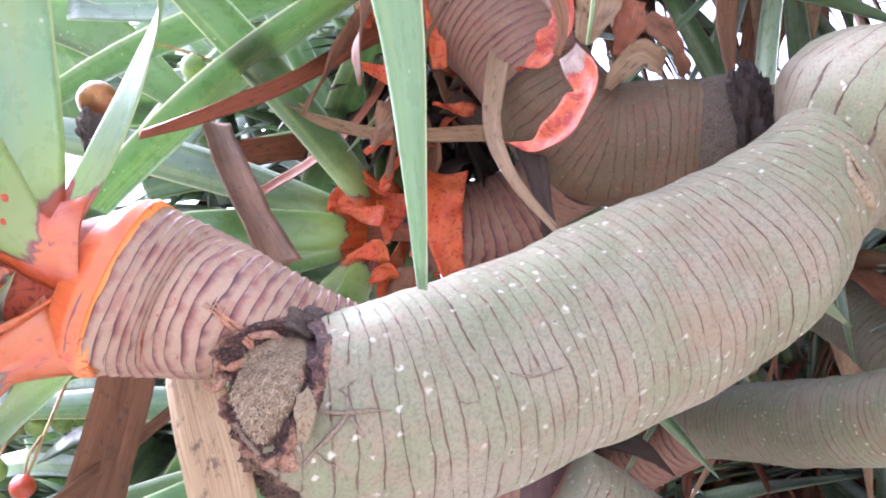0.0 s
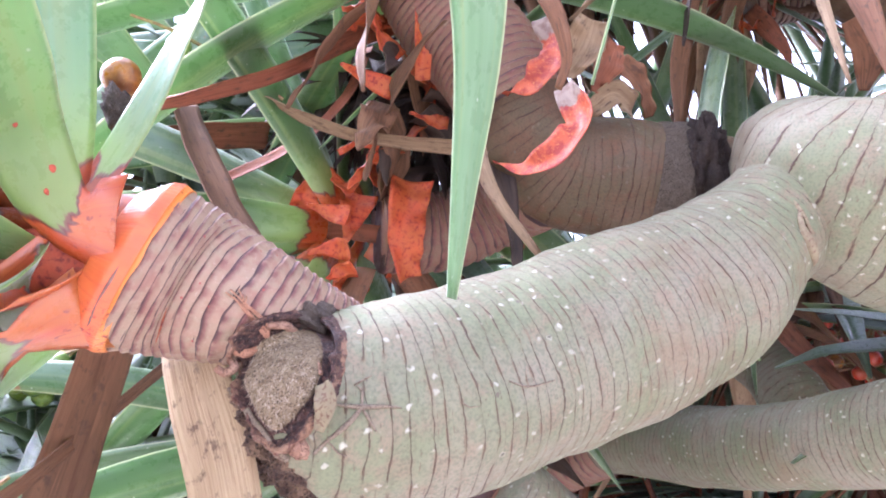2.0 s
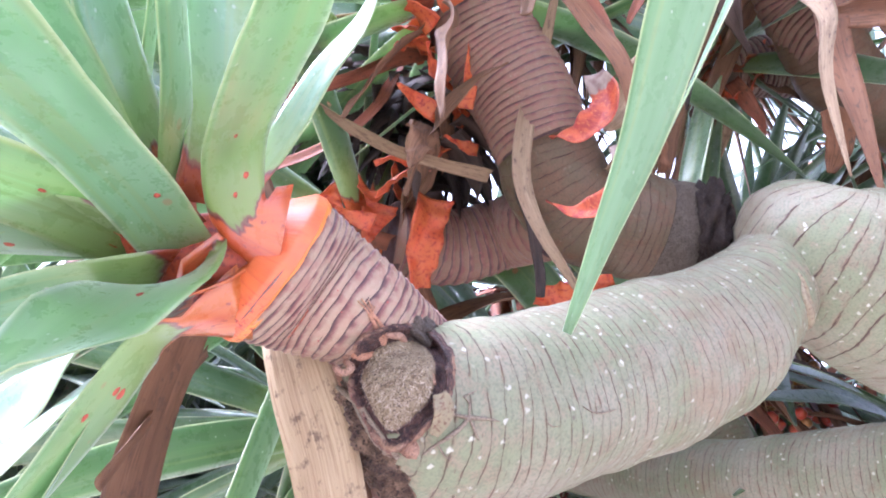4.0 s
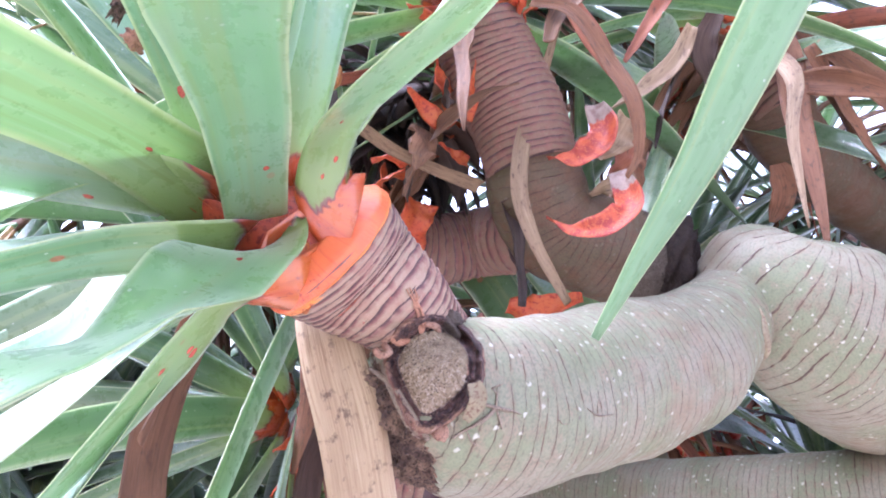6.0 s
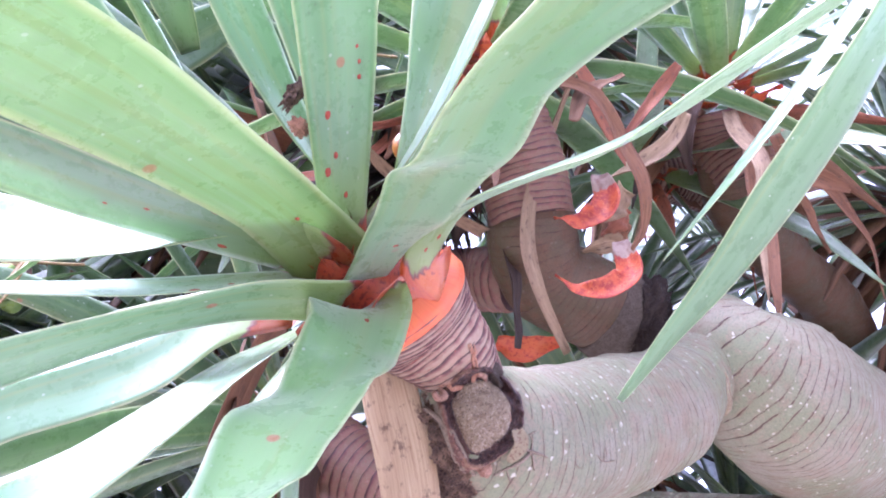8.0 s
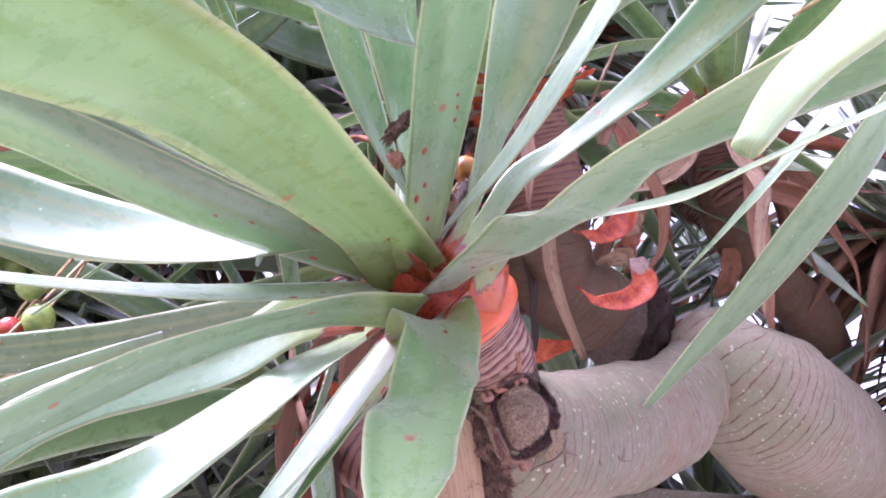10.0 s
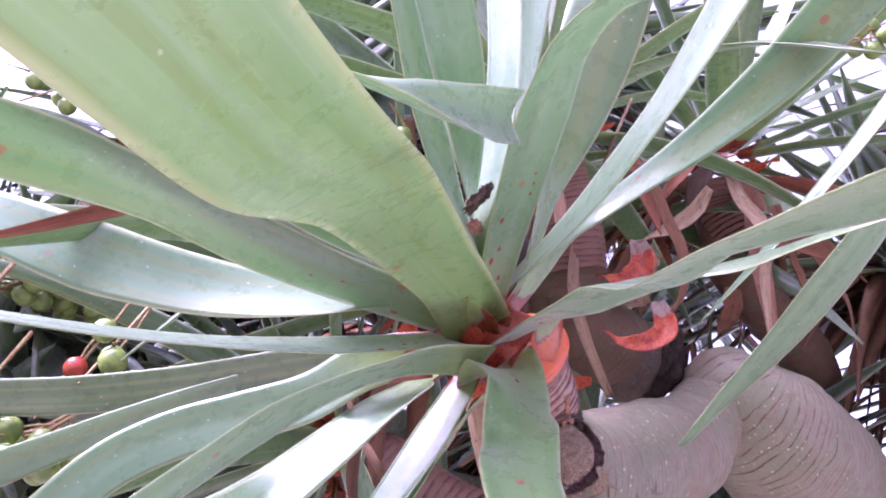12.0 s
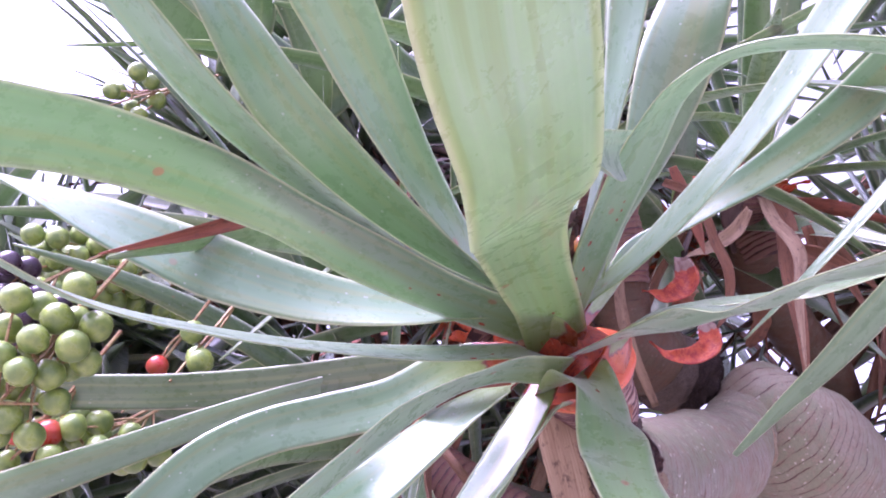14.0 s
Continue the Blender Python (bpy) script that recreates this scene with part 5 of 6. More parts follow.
leaf([(-0.1184, 0.4898, 1.7184), (-0.1013, 0.4605, 1.6885), (-0.0825, 0.4312, 1.6593), (-0.062, 0.402, 1.6306)], [0.0221, 0.0223, 0.0225, 0.023], [(0.57, -0.4, 0.72), (0.56, -0.39, 0.73), (0.51, -0.41, 0.76), (0.41, -0.48, 0.78)], DRY_BROWN, seed=44, fold=0.35, wave=0.03, nv=44, name="dead_leaf", label="broad brown dead leaf with a rounded end")
leaf([(-0.161, 0.4945, 1.6884), (-0.1308, 0.5082, 1.6956), (-0.101, 0.5225, 1.7023), (-0.0712, 0.5377, 1.7076)], [0.0223, 0.0225, 0.0224, 0.022], [(0.31, -0.19, -0.93), (0.39, -0.43, -0.82), (0.42, -0.56, -0.71), (0.43, -0.61, -0.67)], DRY_RED, seed=45, fold=0.35, wave=0.03, nv=44, name="dead_leaf", label="flat red-brown dead leaf")
leaf([(-0.0869, 0.4996, 1.6479), (-0.055, 0.4938, 1.6469), (-0.0232, 0.488, 1.6461), (0.0087, 0.4822, 1.6444)], [0.0192, 0.019, 0.0184, 0.0179], [(-0.18, -0.91, -0.37), (-0.16, -0.81, -0.57), (-0.14, -0.62, -0.77), (-0.12, -0.42, -0.9)], DRY_RED, seed=46, fold=0.35, wave=0.03, nv=44, name="dead_leaf", label="red-brown dead leaf lying behind the neck")
leaf([(-0.0922, 0.4534, 1.7521), (-0.0674, 0.4589, 1.7221), (-0.0442, 0.4667, 1.6915), (-0.0223, 0.4767, 1.6604)], [0.0167, 0.0166, 0.0166, 0.0163], [(0.52, -0.8, 0.29), (0.54, -0.8, 0.26), (0.58, -0.79, 0.19), (0.62, -0.77, 0.18)], DRY_BROWN, seed=47, fold=0.35, wave=0.03, nv=44, name="dead_leaf", label="brown dead leaf hanging from the neck behind")
leaf([(-0.1121, 0.2514, 1.5477), (-0.1066, 0.2926, 1.5548), (-0.1001, 0.3331, 1.5643), (-0.0918, 0.373, 1.5753)], [0.0054, 0.005, 0.0052, 0.0057], [(0.96, -0.16, 0.21), (0.97, -0.18, 0.19), (0.96, -0.23, 0.19), (0.95, -0.25, 0.18)], DRY_BROWN, seed=48, fold=0.35, wave=0.03, nv=44, name="dead_leaf", label="narrow brown dead leaf")

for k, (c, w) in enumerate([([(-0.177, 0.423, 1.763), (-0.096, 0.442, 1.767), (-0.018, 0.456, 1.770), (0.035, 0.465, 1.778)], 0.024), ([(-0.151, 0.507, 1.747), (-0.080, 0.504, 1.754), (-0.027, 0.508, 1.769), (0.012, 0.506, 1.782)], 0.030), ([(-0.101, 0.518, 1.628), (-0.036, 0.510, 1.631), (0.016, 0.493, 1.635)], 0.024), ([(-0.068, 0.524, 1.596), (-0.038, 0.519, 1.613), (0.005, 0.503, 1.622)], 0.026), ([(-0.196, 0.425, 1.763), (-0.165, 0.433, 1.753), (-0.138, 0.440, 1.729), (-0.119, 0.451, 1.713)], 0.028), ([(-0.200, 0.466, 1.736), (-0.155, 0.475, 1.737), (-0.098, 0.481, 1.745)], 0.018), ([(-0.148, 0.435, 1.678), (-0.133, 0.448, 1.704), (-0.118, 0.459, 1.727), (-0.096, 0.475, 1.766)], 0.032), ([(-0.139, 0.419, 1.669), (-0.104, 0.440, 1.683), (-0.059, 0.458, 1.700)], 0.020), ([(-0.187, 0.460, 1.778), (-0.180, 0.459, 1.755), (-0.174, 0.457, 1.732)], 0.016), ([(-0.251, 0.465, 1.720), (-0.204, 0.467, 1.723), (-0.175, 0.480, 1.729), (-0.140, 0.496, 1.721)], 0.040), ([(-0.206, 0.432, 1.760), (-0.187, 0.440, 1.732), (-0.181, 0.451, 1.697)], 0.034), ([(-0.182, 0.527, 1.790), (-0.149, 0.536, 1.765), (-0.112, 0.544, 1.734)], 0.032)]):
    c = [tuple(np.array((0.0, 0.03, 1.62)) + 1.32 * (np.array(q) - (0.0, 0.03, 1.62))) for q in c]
    leaf(c, w * 1.32, [(0.1, -1, 0.5 - 0.2 * (k % 5))], GREEN_SHADED, seed=152 + k, base=0.7, tip=0.4, label="green leaf of a crown behind")

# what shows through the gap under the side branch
leaf([(0.060, 0.540, 1.672), (0.100, 0.512, 1.646), (0.150, 0.500, 1.600), (0.19, 0.49, 1.55)], 0.034, [(-0.5, -1, 0.3)], GREEN_BACK_SHADE, seed=170, base=0.8, label="green leaf in the gap under the side branch")
leaf([(0.120, 0.550, 1.700), (0.155, 0.525, 1.668), (0.205, 0.505, 1.630), (0.25, 0.49, 1.58)], 0.036, [(-0.4, -1, 0.2)], GREEN_BACK_SHADE, seed=171, base=0.8, label="green leaf in the gap under the side branch")
leaf([(0.082, 0.430, 1.628), (0.096, 0.420, 1.630), (0.108, 0.412, 1.640), (0.118, 0.408, 1.646)], 0.018, [(-0.3, -1, 0.4)], ORANGE, seed=172, base=0.7, tip=0.3, fold=0.5, wave=0.15, name="leaf_foot", label="torn orange-red leaf sheath")

# curled orange leaf feet hanging off the neck behind
leaf([(0.068, 0.368, 1.745), (0.073, 0.358, 1.728), (0.063, 0.360, 1.712), (0.052, 0.374, 1.709)], 0.018, [(-0.85, -0.6, 0.1), (-0.8, -0.6, 0.2), (-0.5, -0.8, 0.5)], CURL, seed=60, name="dead_leaf", label="curled dead leaf with an orange-red foot", base=0.55, peak=0.4, tip=0.08, fold=0.55, wave=0.12, blunt=1.2)
leaf([(0.068, 0.327, 1.703), (0.073, 0.316, 1.687), (0.064, 0.318, 1.674), (0.054, 0.328, 1.668), (0.043, 0.338, 1.671)], 0.0155, [(-0.85, -0.6, 0.1), (-0.8, -0.6, 0.2), (-0.5, -0.8, 0.5)], CURL, seed=61, name="dead_leaf", label="curled dead leaf with an orange-red foot", base=0.55, peak=0.35, tip=0.05, fold=0.55, wave=0.10, blunt=1.2)
leaf([(0.030, 0.375, 1.80), (0.058, 0.362, 1.772), (0.072, 0.352, 1.752)], 0.014, [(-0.4, -1, 0.2)], DRY_RED, seed=62, name="dead_leaf", base=0.5, peak=0.5)
for k, (c, w, m) in enumerate([([(0.093, 0.373, 1.748), (0.088, 0.374, 1.733), (0.081, 0.374, 1.720)], 0.020, DRY_TAN), ([(0.108, 0.383, 1.741), (0.103, 0.383, 1.728), (0.099, 0.387, 1.717)], 0.014, DRY_RED), ([(0.122, 0.393, 1.710), (0.110, 0.385, 1.716), (0.101, 0.388, 1.710), (0.096, 0.396, 1.704)], 0.013, DRY_TAN), ([(0.117, 0.403, 1.739), (0.129, 0.403, 1.726), (0.137, 0.410, 1.712)], 0.012, DRY_BROWN)]):
    leaf(c, w, [(0.3 * math.sin(k), -1, 0.3)], m, seed=64 + k, name="dead_leaf", base=0.7, peak=0.4, tip=0.3, fold=0.7, wave=0.16, label="crumpled papery dead leaf")
# torn orange sheaths among the dead leaves
for k, (c, w) in enumerate([([(-0.041, 0.478, 1.654), (-0.042, 0.472, 1.664), (-0.039, 0.466, 1.675)], 0.020), ([(-0.011, 0.479, 1.668), (-0.014, 0.475, 1.655), (-0.017, 0.471, 1.638)], 0.022), ([(0.018, 0.462, 1.676), (0.016, 0.456, 1.662), (0.016, 0.456, 1.640), (0.020, 0.462, 1.620)], 0.024), ([(0.016, 0.426, 1.800), (0.0165, 0.421, 1.775), (0.0165, 0.420, 1.745), (0.0175, 0.422, 1.724)], 0.013), ([(0.035, 0.444, 1.706), (0.023, 0.444, 1.708), (0.013, 0.443, 1.711)], 0.008), ([(0.015, 0.462, 1.757), (0.016, 0.461, 1.741), (0.024, 0.459, 1.730)], 0.012), ([(0.009, 0.478, 1.687), (0.011, 0.474, 1.679), (0.009, 0.470, 1.669)], 0.008)]):
    leaf(c, w, [(0.1 * math.sin(k), -1, 0.2)], ORANGE, seed=72 + k, name="leaf_foot", base=1.0, peak=0.2, tip=0.1 if k not in (2, 3) else 0.6, blunt=1.0, fold=0.5, wave=0.15, label="torn orange-red leaf sheath")


# ---- crowns behind ----
def basis(axis):
    a = unit(axis)
    b = unit(np.cross(a, (0.3, 0.2, 1.0)))
    return a, b, np.cross(a, b)


def crown(centre, axis, count, length, width, seed, dead=8, feet=9, radius=0.028, tilt=(12, 105), mats=None, dead_length=1.0, dry=(0, 1, 2, 3, 4)):
    """A rosette: sword leaves all round, a skirt of dead ones under it and torn orange feet on its neck."""
    rng = np.random.default_rng(seed)
    a, b, c = basis(axis)
    o = np.array(centre, float)
    for i in range(count):
        q = i / max(count - 1, 1)
        az = i * 2.39996 + rng.uniform(-0.25, 0.25)
        el = math.radians(tilt[0] + (tilt[1] - tilt[0]) * q + rng.uniform(-7, 7))
        out = math.cos(az) * b + math.sin(az) * c
        d = math.cos(el) * a + math.sin(el) * out
        ln = length * rng.uniform(0.8, 1.1)
        start = o + a * 0.03 * (1 - q) + out * radius * (0.35 + 0.5 * q)
        pts, v = [start - d * 0.004], d
        for k in range(4):
            v = unit(v + DOWN * (0.05 + 0.09 * q + 0.02 * k) * rng.uniform(0.6, 1.5))
            pts.append(pts[-1] + v * ln / 4)
        leaf(pts, width * rng.uniform(0.85, 1.1), [tuple(a * math.sin(el) - out * math.cos(el) + 0.02)], (mats or (GREEN_BACK_SHADE,))[i % len(mats or (1,))], seed=seed * 50 + i, nv=20, nu=7, fold=0.22)
    for i in range(dead):
        az = i * 2.39996 + rng.uniform(0, 1)
        out = math.cos(az) * b + math.sin(az) * c
        v = unit(out - a * rng.uniform(-0.1, 0.7))
        pts = [o - a * rng.uniform(0.0, 0.02) + out * radius * 0.8]
        ln = length * dead_length * rng.uniform(0.4, 0.85)
        for k in range(4):
            v = unit(v + DOWN * rng.uniform(0.15, 0.55) + rng.normal(0, 0.16, 3))
            pts.append(pts[-1] + v * ln / 4)
        if min(q[1] for q in pts) < 0.32 and pts[-1][2] < 1.75:  # none lies through the main branch
            continue
        m = (DRY_BROWN, DRY_RED, DRY_TAN, DRY_BROWN, DRY_SHADED)[dry[int(rng.integers(0, len(dry)))]]
        leaf(pts, width * rng.uniform(0.45, 0.85), [tuple(out + rng.normal(0, 0.4, 3))], m, seed=seed * 70 + i, nv=22, nu=7, fold=rng.uniform(0.1, 0.5), twist=float(rng.uniform(-60, 60)), wave=0.06, name="dead_leaf", base=0.9)
    for i in range(feet):
        az = i * 2 * math.pi / feet + rng.uniform(-0.3, 0.3)
        out = math.cos(az) * b + math.sin(az) * c
        s0 = o - a * rng.uniform(0.008, 0.020) + out * radius * 1.0
        ln = rng.uniform(0.018, 0.034)
        v = unit(a * rng.uniform(0.3, 1.0) + out * rng.uniform(0.1, 0.8))
        leaf([s0, s0 + v * ln * 0.5, s0 + unit(v + out * 0.5) * ln], rng.uniform(0.010, 0.018), [tuple(out)], ORANGE, seed=seed * 90 + i, nv=9, nu=5, fold=0.3, wave=0.1, name="leaf_foot", base=1.0, peak=0.2, tip=0.15, blunt=1.0)


crown((0.008, 0.440, 1.790), (-0.45, 0.35, 0.82), 20, 0.34, 0.028, 21, dead=4, feet=12, dead_length=0.5)
crown((-0.012, 0.483, 1.645), (-0.75, 0.65, 0.05), 15, 0.36, 0.028, 2, dead=5, feet=12, dead_length=0.7)
crown((0.258, 0.508, 1.915), (-0.25, 0.15, 0.95), 22, 0.36, 0.028, 3, dead=14, feet=10, radius=0.031)
crown((0.000, 0.498, 1.522), (-0.85, 0.35, -0.05), 20, 0.34, 0.026, 4, dead=10, feet=9)
crown((0.150, 0.752, 1.426), (-0.75, 0.5, -0.3), 18, 0.36, 0.028, 5, dead=8, feet=10, radius=0.030)

crown((0.335, 0.70, 1.600), (-0.2, 0.5, 0.85), 16, 0.34, 0.028, 6, dead=8, feet=8)

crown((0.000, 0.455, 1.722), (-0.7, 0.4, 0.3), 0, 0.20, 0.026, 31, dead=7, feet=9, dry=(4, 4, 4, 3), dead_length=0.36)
crown((0.281, 0.591, 1.852), (-0.75, -0.1, 0.35), 12, 0.30, 0.028, 32, dead=7, feet=12, radius=0.024, dead_length=0.5, tilt=(40, 115))
part("neck", tube_mesh("neck", [(0.354, 0.569, 1.869), (0.3175, 0.585, 1.8645), (0.281, 0.591, 1.852)], [0.028, 0.027, 0.024], RINGED, 120, 48, rings=14, ridge=0.001, seed=33), tree, "ringed brown neck of a small crown")
for k, (c, w, m) in enumerate([([(0.008, 0.352, 1.774), (0.023, 0.335, 1.771), (0.043, 0.322, 1.750), (0.056, 0.309, 1.730), (0.063, 0.306, 1.709), (0.060, 0.305, 1.696)], 0.010, DRY_BROWN), ([(0.116, 0.371, 1.813), (0.113, 0.373, 1.790), (0.100, 0.379, 1.767), (0.084, 0.383, 1.750)], 0.012, DRY_TAN), ([(0.107, 0.385, 1.846), (0.097, 0.385, 1.811), (0.091, 0.390, 1.784)], 0.010, DRY_RED), ([(0.0600, 0.4500, 1.716), (0.0590, 0.4200, 1.688), (0.0625, 0.3960, 1.655), (0.0640, 0.3770, 1.628)], 0.015, DRY_SHADED), ([(0.239, 0.413, 1.862), (0.278, 0.398, 1.820), (0.305, 0.383, 1.791)], 0.014, DRY_BROWN), ([(0.245, 0.421, 1.840), (0.252, 0.386, 1.835), (0.277, 0.361, 1.832)], 0.020, DRY_BROWN), ([(0.185, 0.449, 1.877), (0.186, 0.452, 1.846), (0.202, 0.443, 1.811)], 0.018, DRY_SHADED), ([(0.284, 0.463, 1.796), (0.295, 0.461, 1.776), (0.297, 0.466, 1.753)], 0.022, DRY_BROWN), ([(0.016, 0.335, 1.752), (0.023, 0.345, 1.774), (0.044, 0.347, 1.797)], 0.010, DRY_BROWN)]):
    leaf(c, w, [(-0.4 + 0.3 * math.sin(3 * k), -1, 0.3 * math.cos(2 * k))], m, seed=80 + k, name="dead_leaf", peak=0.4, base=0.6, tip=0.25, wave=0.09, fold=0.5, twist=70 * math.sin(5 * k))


# ---- fruit ----
def berry_mesh(name, material, r, seed):
    """A round fruit with a small pointed end and uneven skin."""
    bm = bmesh.new()
    bmesh.ops.create_uvsphere(bm, u_segments=20, v_segments=14, radius=1.0)
    for v in bm.verts:
        d = v.co.normalized()
        k = r * (1 + 0.04 * noise.noise(d * 1.6 + Vector((seed, 0, 0))))
        k *= 1 + 0.10 * max(0.0, d.z - 0.93) / 0.07 - 0.08 * max(0.0, -d.z - 0.9) / 0.1
        v.co = d * k
    me = bpy.data.meshes.new(name)
    bm.to_mesh(me)
    bm.free()
    me.polygons.foreach_set("use_smooth", np.ones(len(me.polygons), bool))
    me.materials.append(material)
    return me


BERRIES = {k: [berry_mesh("berry", m, 0.0066 + 0.0004 * i, i) for i in range(3)] for k, m in (("green", BERRY_GREEN), ("red", BERRY_RED), ("ripe", BERRY_RIPE), ("dark", BERRY_DARK))}


def cluster(centre, spread, count, seed, kinds=("green",), stalk=(0.02, 0.03, 0.07), scale=1.0, label="bunch of round green fruit on thin brown stalks"):
    """A bunch: a main stalk, a twig to each fruit, and the fruits, none inside another."""
    rng = np.random.default_rng(seed)
    o = np.array(centre, float)
    spots_ = []
    for _ in range(count * 40):
        d = unit(rng.normal(0, 1, 3)) * rng.uniform(0.25, 1) ** 0.5
        q = o + d * spread
        if all(np.linalg.norm(q - w) > 0.0128 * scale for w in spots_):
            spots_.append(q)
        if len(spots_) == count:
            break
    verts, faces = [], []

    def twig(ctrl, r0, r1):
        p, _ = spline(ctrl, 8)
        t = unit(np.gradient(p, axis=0))
        a = unit(np.cross(t, (0.31, 0.2, 0.93)))
        c = np.cross(t, a)
        first = len(verts)
        for j in range(8):
            r = r0 + (r1 - r0) * j / 7
            for k in range(5):
                w = k * 2 * math.pi / 5
                verts.append(tuple(p[j] + (math.cos(w) * a[j] + math.sin(w) * c[j]) * r))
        for j in range(7):
            for k in range(5):
                faces.append((first + j * 5 + k, first + j * 5 + (k + 1) % 5, first + (j + 1) * 5 + (k + 1) % 5, first + (j + 1) * 5 + k))

    top = o + np.array(stalk, float)
    low = o - np.array(stalk, float) * 0.45
    twig([top, o + np.array([0.002, 0.003, 0.004]), low], 0.0013 * scale, 0.0008 * scale)
    for q in spots_:
        along = rng.uniform(0.25, 0.95)
        s0 = top + (low - top) * along
        twig([s0, (s0 + q) / 2 + rng.normal(0, 0.002, 3), q], 0.0009 * scale, 0.0006 * scale)
    me = bpy.data.meshes.new("fruit_stalk")
    me.from_pydata(verts, [], faces)
    me.materials.append(STALK)
    holder = part("fruit_stalk", me, tree, label)
    for q in spots_:
        b_ = BERRIES[kinds[int(rng.integers(0, len(kinds)))]][int(rng.integers(0, 3))]
        ob = part("berry", b_, holder)
        ob.matrix_basis = Matrix.Translation(q) @ Euler(tuple(rng.uniform(0, 6.28, 3))).to_matrix().to_4x4() @ Matrix.Diagonal((scale, scale, scale, 1))


cluster((-0.286, 0.351, 1.508), (0.026, 0.020, 0.040), 26, 1)
cluster((-0.228, 0.434, 1.461), (0.030, 0.020, 0.016), 12, 2, stalk=(0.04, 0.03, 0.04))
cluster((-0.262, 0.408, 1.457), (0.024, 0.018, 0.018), 9, 3, ("green", "green", "green", "red"))
cluster((-0.240, 0.572, 1.540), (0.062, 0.030, 0.018), 26, 4, stalk=(0.08, 0.03, 0.03))
cluster((-0.290, 0.503, 1.501), (0.034, 0.024, 0.034), 22, 5, stalk=(0.05, 0.04, 0.05))
cluster((-0.208, 0.400, 1.541), (0.014, 0.012, 0.012), 3, 6, stalk=(0.02, 0.03, 0.05))
cluster((-0.212, 0.441, 1.518), (0.004, 0.004, 0.004), 1, 7, ("red",), label="single red fruit on a thin stalk")
cluster((-0.282, 0.601, 1.676), (0.034, 0.024, 0.020), 7, 8, stalk=(0.05, 0.03, 0.06))
cluster((-0.105, 0.418, 1.731), (0.003, 0.003, 0.003), 1, 9, stalk=(0.05, 0.02, -0.02), label="single green fruit on a thin stalk")
cluster((-0.062, 0.501, 1.777), (0.003, 0.003, 0.003), 1, 10, stalk=(0.03, 0.02, 0.02), label="single green fruit on a thin stalk")
cluster((-0.090, 0.275, 1.679), (0.002, 0.002, 0.002), 1, 11, ("ripe",), stalk=(0.002, 0.006, -0.010), scale=0.85, label="single ripe orange-brown fruit in the crown")
cluster((0.177, 0.344, 1.982), (0.030, 0.020, 0.020), 8, 12, stalk=(-0.03, 0.02, -0.05))
cluster((0.499, 0.727, 1.577), (0.070, 0.050, 0.045), 40, 13, ("red", "red", "ripe"), stalk=(0.02, 0.02, 0.09), label="bunch of small dark-red fruit")
cluster((-0.262, 0.532, 1.548), (0.046, 0.022, 0.018), 26, 14, stalk=(0.06, 0.03, 0.03))
cluster((-0.300, 0.470, 1.512), (0.030, 0.022, 0.026), 30, 15, ("dark",), stalk=(0.04, 0.04, 0.05), label="bunch of dried dark purple fruit")
cluster((-0.222, 0.412, 1.474), (0.030, 0.016, 0.010), 9, 16, ("green",), stalk=(0.03, 0.03, 0.03))

# a thin red dead leaf over the bunch, and the dry flower remains in the crown
leaf([(-0.234, 0.303, 1.619), (-0.257, 0.285, 1.600), (-0.276, 0.275, 1.584), (-0.297, 0.268, 1.567)], 0.0065, [(0.2, -1, 0.5)], DRY_RED, seed=70, base=0.3, name="dead_leaf", tip=0.1, fold=0.5, label="thin folded red dead leaf")
leaf([(-0.155, 0.330, 1.655), (-0.20, 0.335, 1.665), (-0.25, 0.34, 1.668)], 0.009, [(0.2, -1, 0.5)], DRY_RED, seed=71, name="dead_leaf", tip=0.4, fold=0.5)
lump("dry_flower", (-0.0875, 0.268, 1.667), (0.0040, 0.0050, 0.0078), (0, -20, 0), DRY_CRUST, 20, 0.4, 0.35, 2.0, label="dark dried remains between leaf bases")
lump("dry_flower", (-0.152, 0.214, 1.664), (0.0022, 0.0022, 0.0065), (10, 15, 0), TORN, 21, 0.6, 0.6, 2.0, label="dry red-brown flower remains")
lump("dry_flower", (-0.147, 0.216, 1.654), (0.0030, 0.0022, 0.0022), (10, 15, 0), PINK, 22, 0.6, 0.6, 2.0)


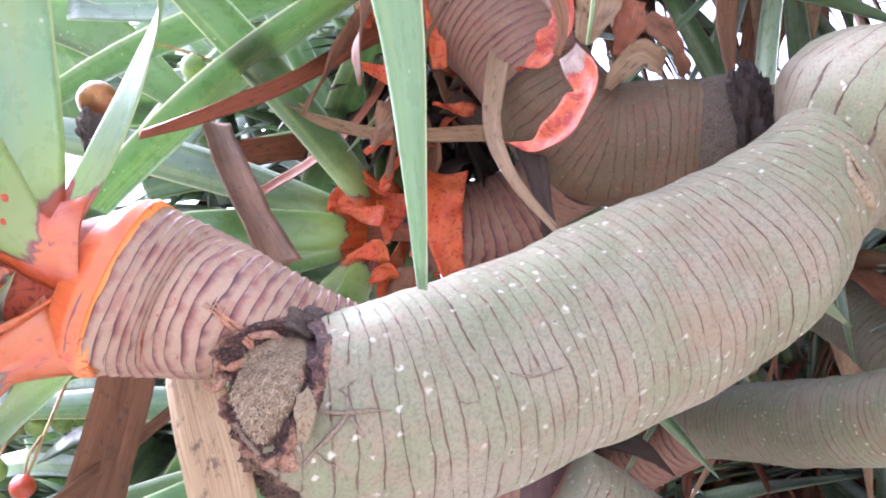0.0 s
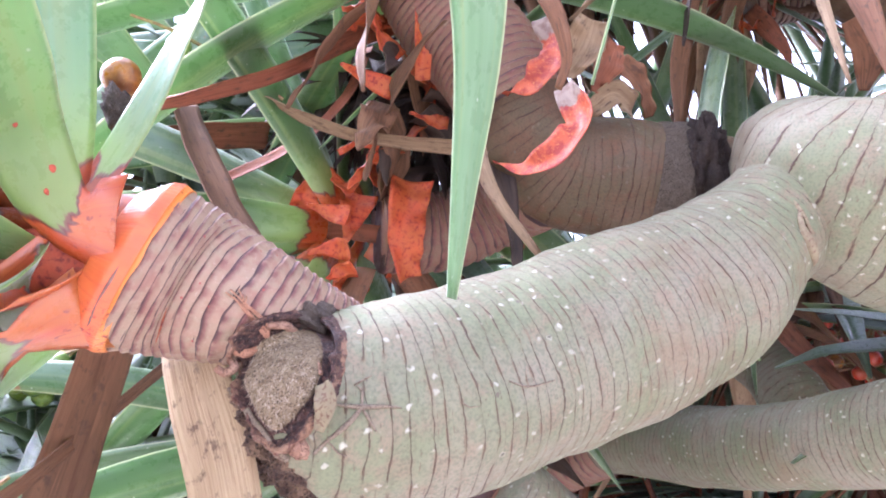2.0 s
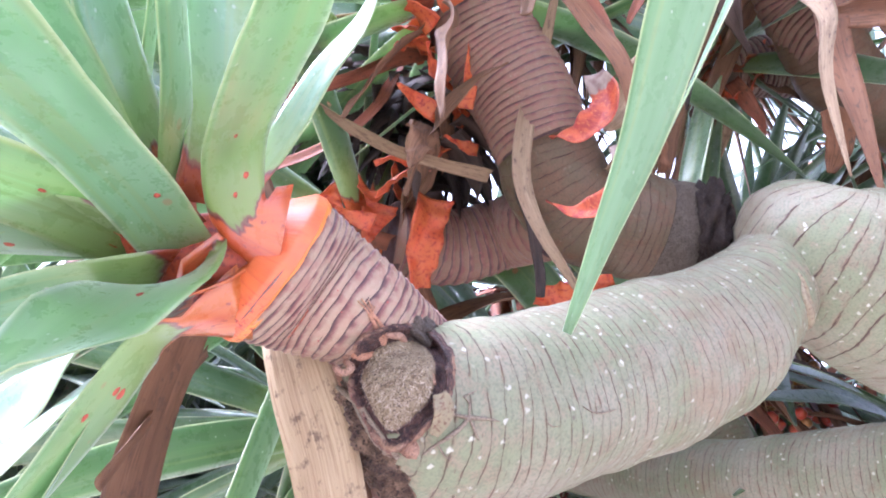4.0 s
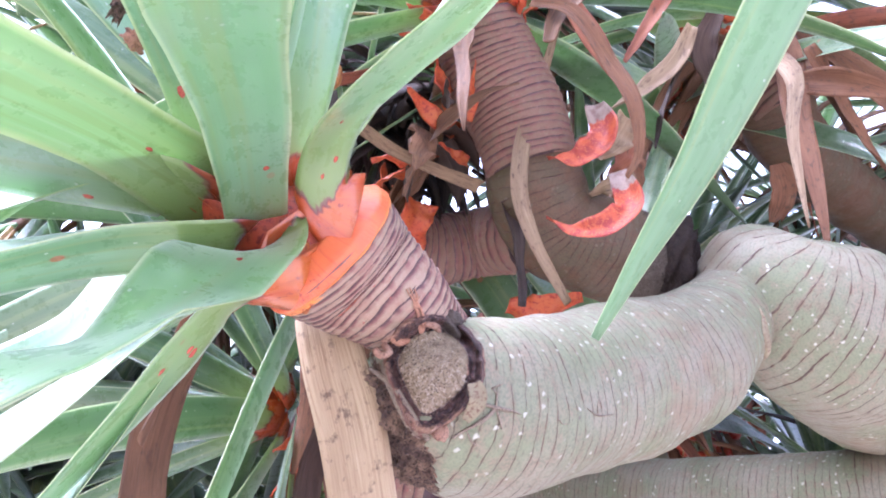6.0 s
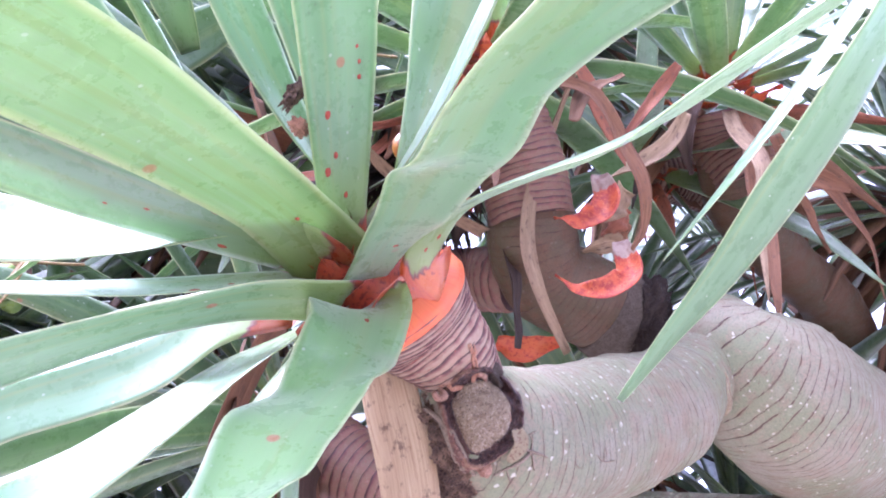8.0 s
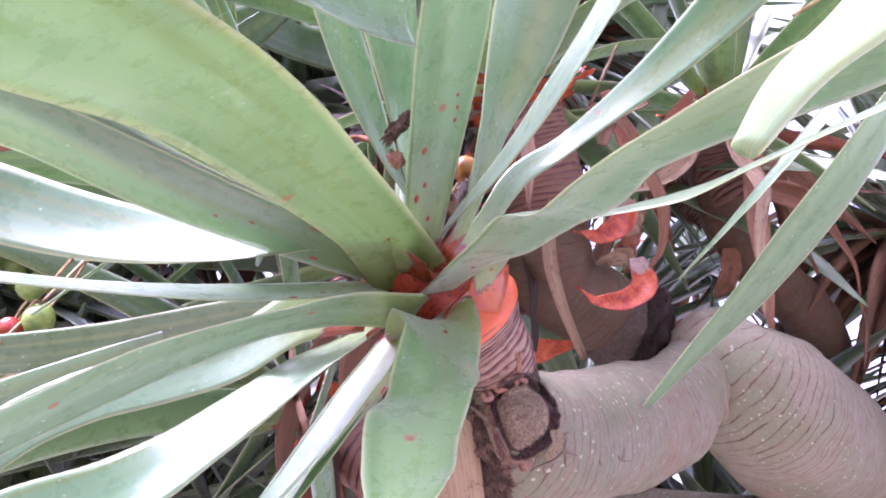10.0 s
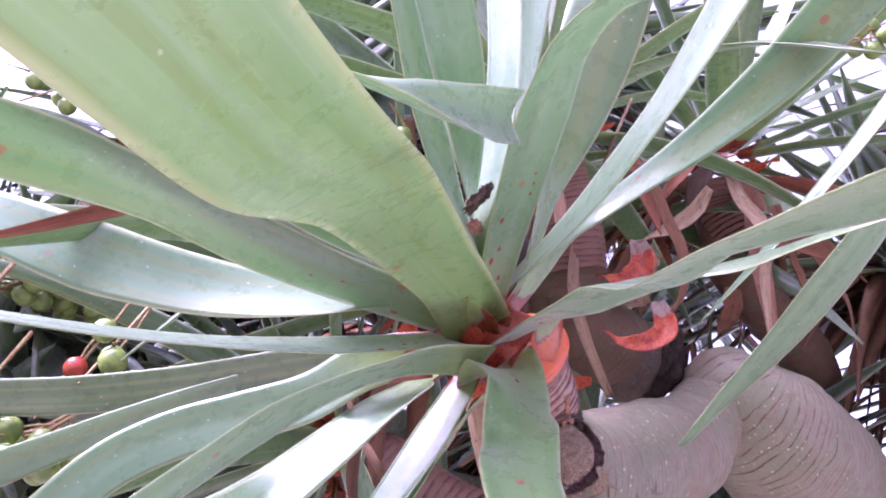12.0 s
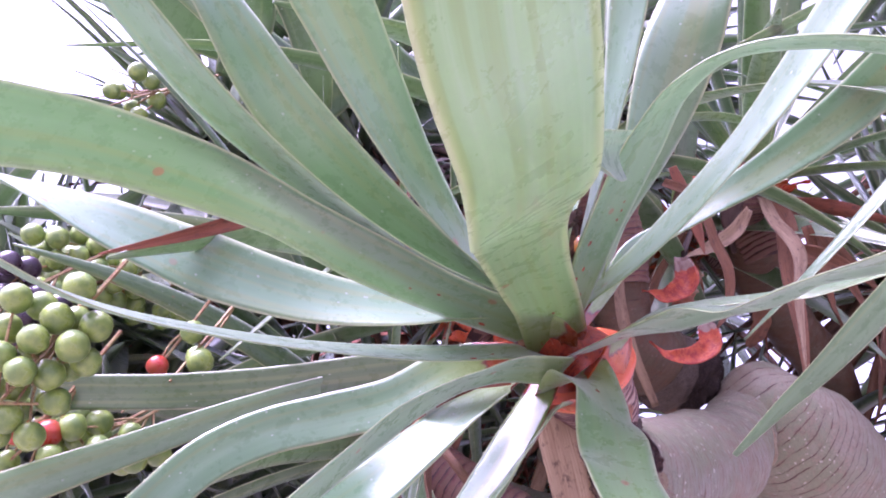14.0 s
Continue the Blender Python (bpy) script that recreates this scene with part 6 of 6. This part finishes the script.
# ---- far foliage ----
def far_blades(name, label, material, centres, per, length, width, seed, dead=False):
    """Many blades of far crowns in one mesh."""
    rng = np.random.default_rng(seed)
    verts, faces, uvs = [], [], []
    for o in centres:
        o = np.array(o, float)
        axis = unit(np.array([rng.uniform(-0.6, 0.6), rng.uniform(-0.5, 0.3), 1.0]))
        a, b, c = basis(axis)
        for i in range(per):
            az = i * 2.39996 + rng.uniform(-0.3, 0.3)
            el = math.radians(rng.uniform(10, 115) if not dead else rng.uniform(70, 150))
            out = math.cos(az) * b + math.sin(az) * c
            v = math.cos(el) * a + math.sin(el) * out
            ln = length * rng.uniform(0.7, 1.1)
            p = [o + v * 0.02]
            for k in range(6):
                v = unit(v + DOWN * rng.uniform(0.02, 0.16 if not dead else 0.35))
                p.append(p[-1] + v * ln / 6)
            p = np.array(p)
            t = unit(np.gradient(p, axis=0))
            side = unit(np.cross(t, a * math.sin(el) - out * math.cos(el) + rng.normal(0, 0.15, 3)))
            nrm = np.cross(side, t)
            first = len(verts)
            for j in range(7):
                h = 0.5 * width * (1 - 0.93 * max(0, j / 6 - 0.3) ** 1.3 / 0.7**1.3)
                for x, z in ((-1, 0.12), (0, -0.12), (1, 0.12), (0, -0.2)):
                    verts.append(tuple(p[j] + side[j] * h * x + nrm[j] * h * z))
                    uvs.append((0.5 + 0.5 * x, ln * j / 6 + 0.05))
            for j in range(6):
                for k in range(4):
                    faces.append((first + j * 4 + k, first + j * 4 + (k + 1) % 4, first + j * 4 + 4 + (k + 1) % 4, first + j * 4 + 4 + k))
    me = bpy.data.meshes.new(name)
    me.from_pydata(verts, [], faces)
    layer = me.uv_layers.new(name="UVMap")
    loops = np.empty(len(me.loops), int)
    me.loops.foreach_get("vertex_index", loops)
    layer.data.foreach_set("uv", np.asarray(uvs, np.float32)[loops].ravel())
    me.polygons.foreach_set("use_smooth", np.ones(len(me.polygons), bool))
    me.materials.append(material)
    ob = new(name, me)
    ob.matrix_world = OVERHEAD
    return tagged(ob, label, "foliage", kind="stuff")


rng = np.random.default_rng(77)
FAR = [(-0.13, 0.86, 1.66), (-0.06, 0.88, 1.80), (0.04, 0.92, 1.86), (0.00, 0.85, 1.70), (-0.22, 0.80, 1.36), (-0.34, 0.75, 1.38), (-0.10, 0.80, 1.32), (-0.25, 0.95, 1.30), (-0.38, 0.85, 1.34), (-0.12, 0.95, 1.22), (-0.45, 0.95, 1.26), (0.10, 0.85, 1.30)]
for i in range(40):
    turn = math.radians(-34 + 104 * ((i * 0.618) % 1))
    up = math.radians(rng.uniform(-26, 34))
    d = rng.uniform(0.9, 1.5)
    if math.degrees(turn) < -4 and math.degrees(up) > -12:
        continue
    FAR.append((-0.12 + d * math.sin(turn) * math.cos(up), d * math.cos(turn) * math.cos(up), 1.6 + d * math.sin(up)))
far_blades("far_foliage", "shaded green sword leaves of farther crowns", GREEN_FAR_SHADE, FAR, 38, 0.36, 0.034, 5)
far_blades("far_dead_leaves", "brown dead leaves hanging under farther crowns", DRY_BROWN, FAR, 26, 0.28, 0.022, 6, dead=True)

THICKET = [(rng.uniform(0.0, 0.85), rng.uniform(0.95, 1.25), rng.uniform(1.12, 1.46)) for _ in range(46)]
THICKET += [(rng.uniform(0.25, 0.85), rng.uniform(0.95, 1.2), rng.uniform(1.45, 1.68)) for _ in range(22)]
far_blades("far_thicket", "shaded tangle of leaves behind the lower branches", GREEN_FAR_SHADE, THICKET, 14, 0.22, 0.022, 15)
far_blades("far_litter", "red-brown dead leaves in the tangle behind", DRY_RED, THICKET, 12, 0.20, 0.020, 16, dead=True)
# near-black blades added to make the deep shade between the necks
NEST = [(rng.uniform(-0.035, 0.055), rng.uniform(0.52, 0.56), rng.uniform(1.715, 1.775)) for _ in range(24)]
far_blades("leaf_nest", "shaded dead leaf bases tangled behind the necks", DRY_SHADED, NEST, 9, 0.055, 0.011, 17, dead=True)

far_blades("back_foliage", "shaded green leaves filling the gaps behind the dead leaves", GREEN_FAR_SHADE, [(rng.uniform(-0.22, -0.02), rng.uniform(0.72, 0.86), rng.uniform(1.64, 1.80)) for _ in range(12)], 12, 0.15, 0.034, 21)

far_blades("low_foliage", "shaded leaves behind the bunches of fruit", GREEN_FAR_SHADE, [(rng.uniform(-0.30, -0.05), rng.uniform(0.64, 0.74), rng.uniform(1.36, 1.53)) for _ in range(16)], 12, 0.14, 0.032, 22)

# the tree's own crown overhead, out of which the long leaves hang
part("branch", tube_mesh("branch", [(0.60, 0.41, 1.42), (0.56, 0.30, 1.75), (0.40, 0.15, 2.00), (0.12, 0.07, 2.10)], [0.05, 0.045, 0.04, 0.032], BARK, 80, 40, lumps=0.0014), tree, "grey branch rising to the crown overhead")
crown((0.06, 0.070, 2.120), (-0.4, -0.2, 0.9), 9, 0.32, 0.028, 8, dead=0, feet=6, tilt=(10, 70))
# added leaves out of view, which keep sun off the stem and branches
far_blades("canopy_foliage", "unseen sword leaves added overhead to shade the stem", GREEN_FAR_SHADE, [(0.55, 0.30, 2.32), (0.50, -0.10, 2.35), (0.80, 0.10, 2.30), (0.42, 0.55, 2.38), (0.70, 0.55, 2.30)], 40, 0.34, 0.034, 9)


# a torn spider's web between two leaves of the crown
rng = np.random.default_rng(5)
verts, faces = [], []
for i in range(26):
    p = np.array([-0.222, 0.272, 1.646]) + rng.normal(0, 1, 3) * (0.012, 0.006, 0.014)
    q = p + unit(rng.normal(0, 1, 3) * (0.7, 0.3, 1.0)) * rng.uniform(0.008, 0.026)
    a, b_, c = basis(q - p)
    first = len(verts)
    for e in (p, q):
        verts += [tuple(e + (math.cos(w) * b_ + math.sin(w) * c) * 0.00007) for w in (0, 2.1, 4.2)]
    faces += [(first + k, first + (k + 1) % 3, first + 3 + (k + 1) % 3, first + 3 + k) for k in range(3)]
me = bpy.data.meshes.new("spider_web")
me.from_pydata(verts, [], faces)
me.materials.append(WEB)
web = new("spider_web", me)
web.matrix_world = OVERHEAD
tagged(web, "torn pale spider web strung between two leaves", "web")
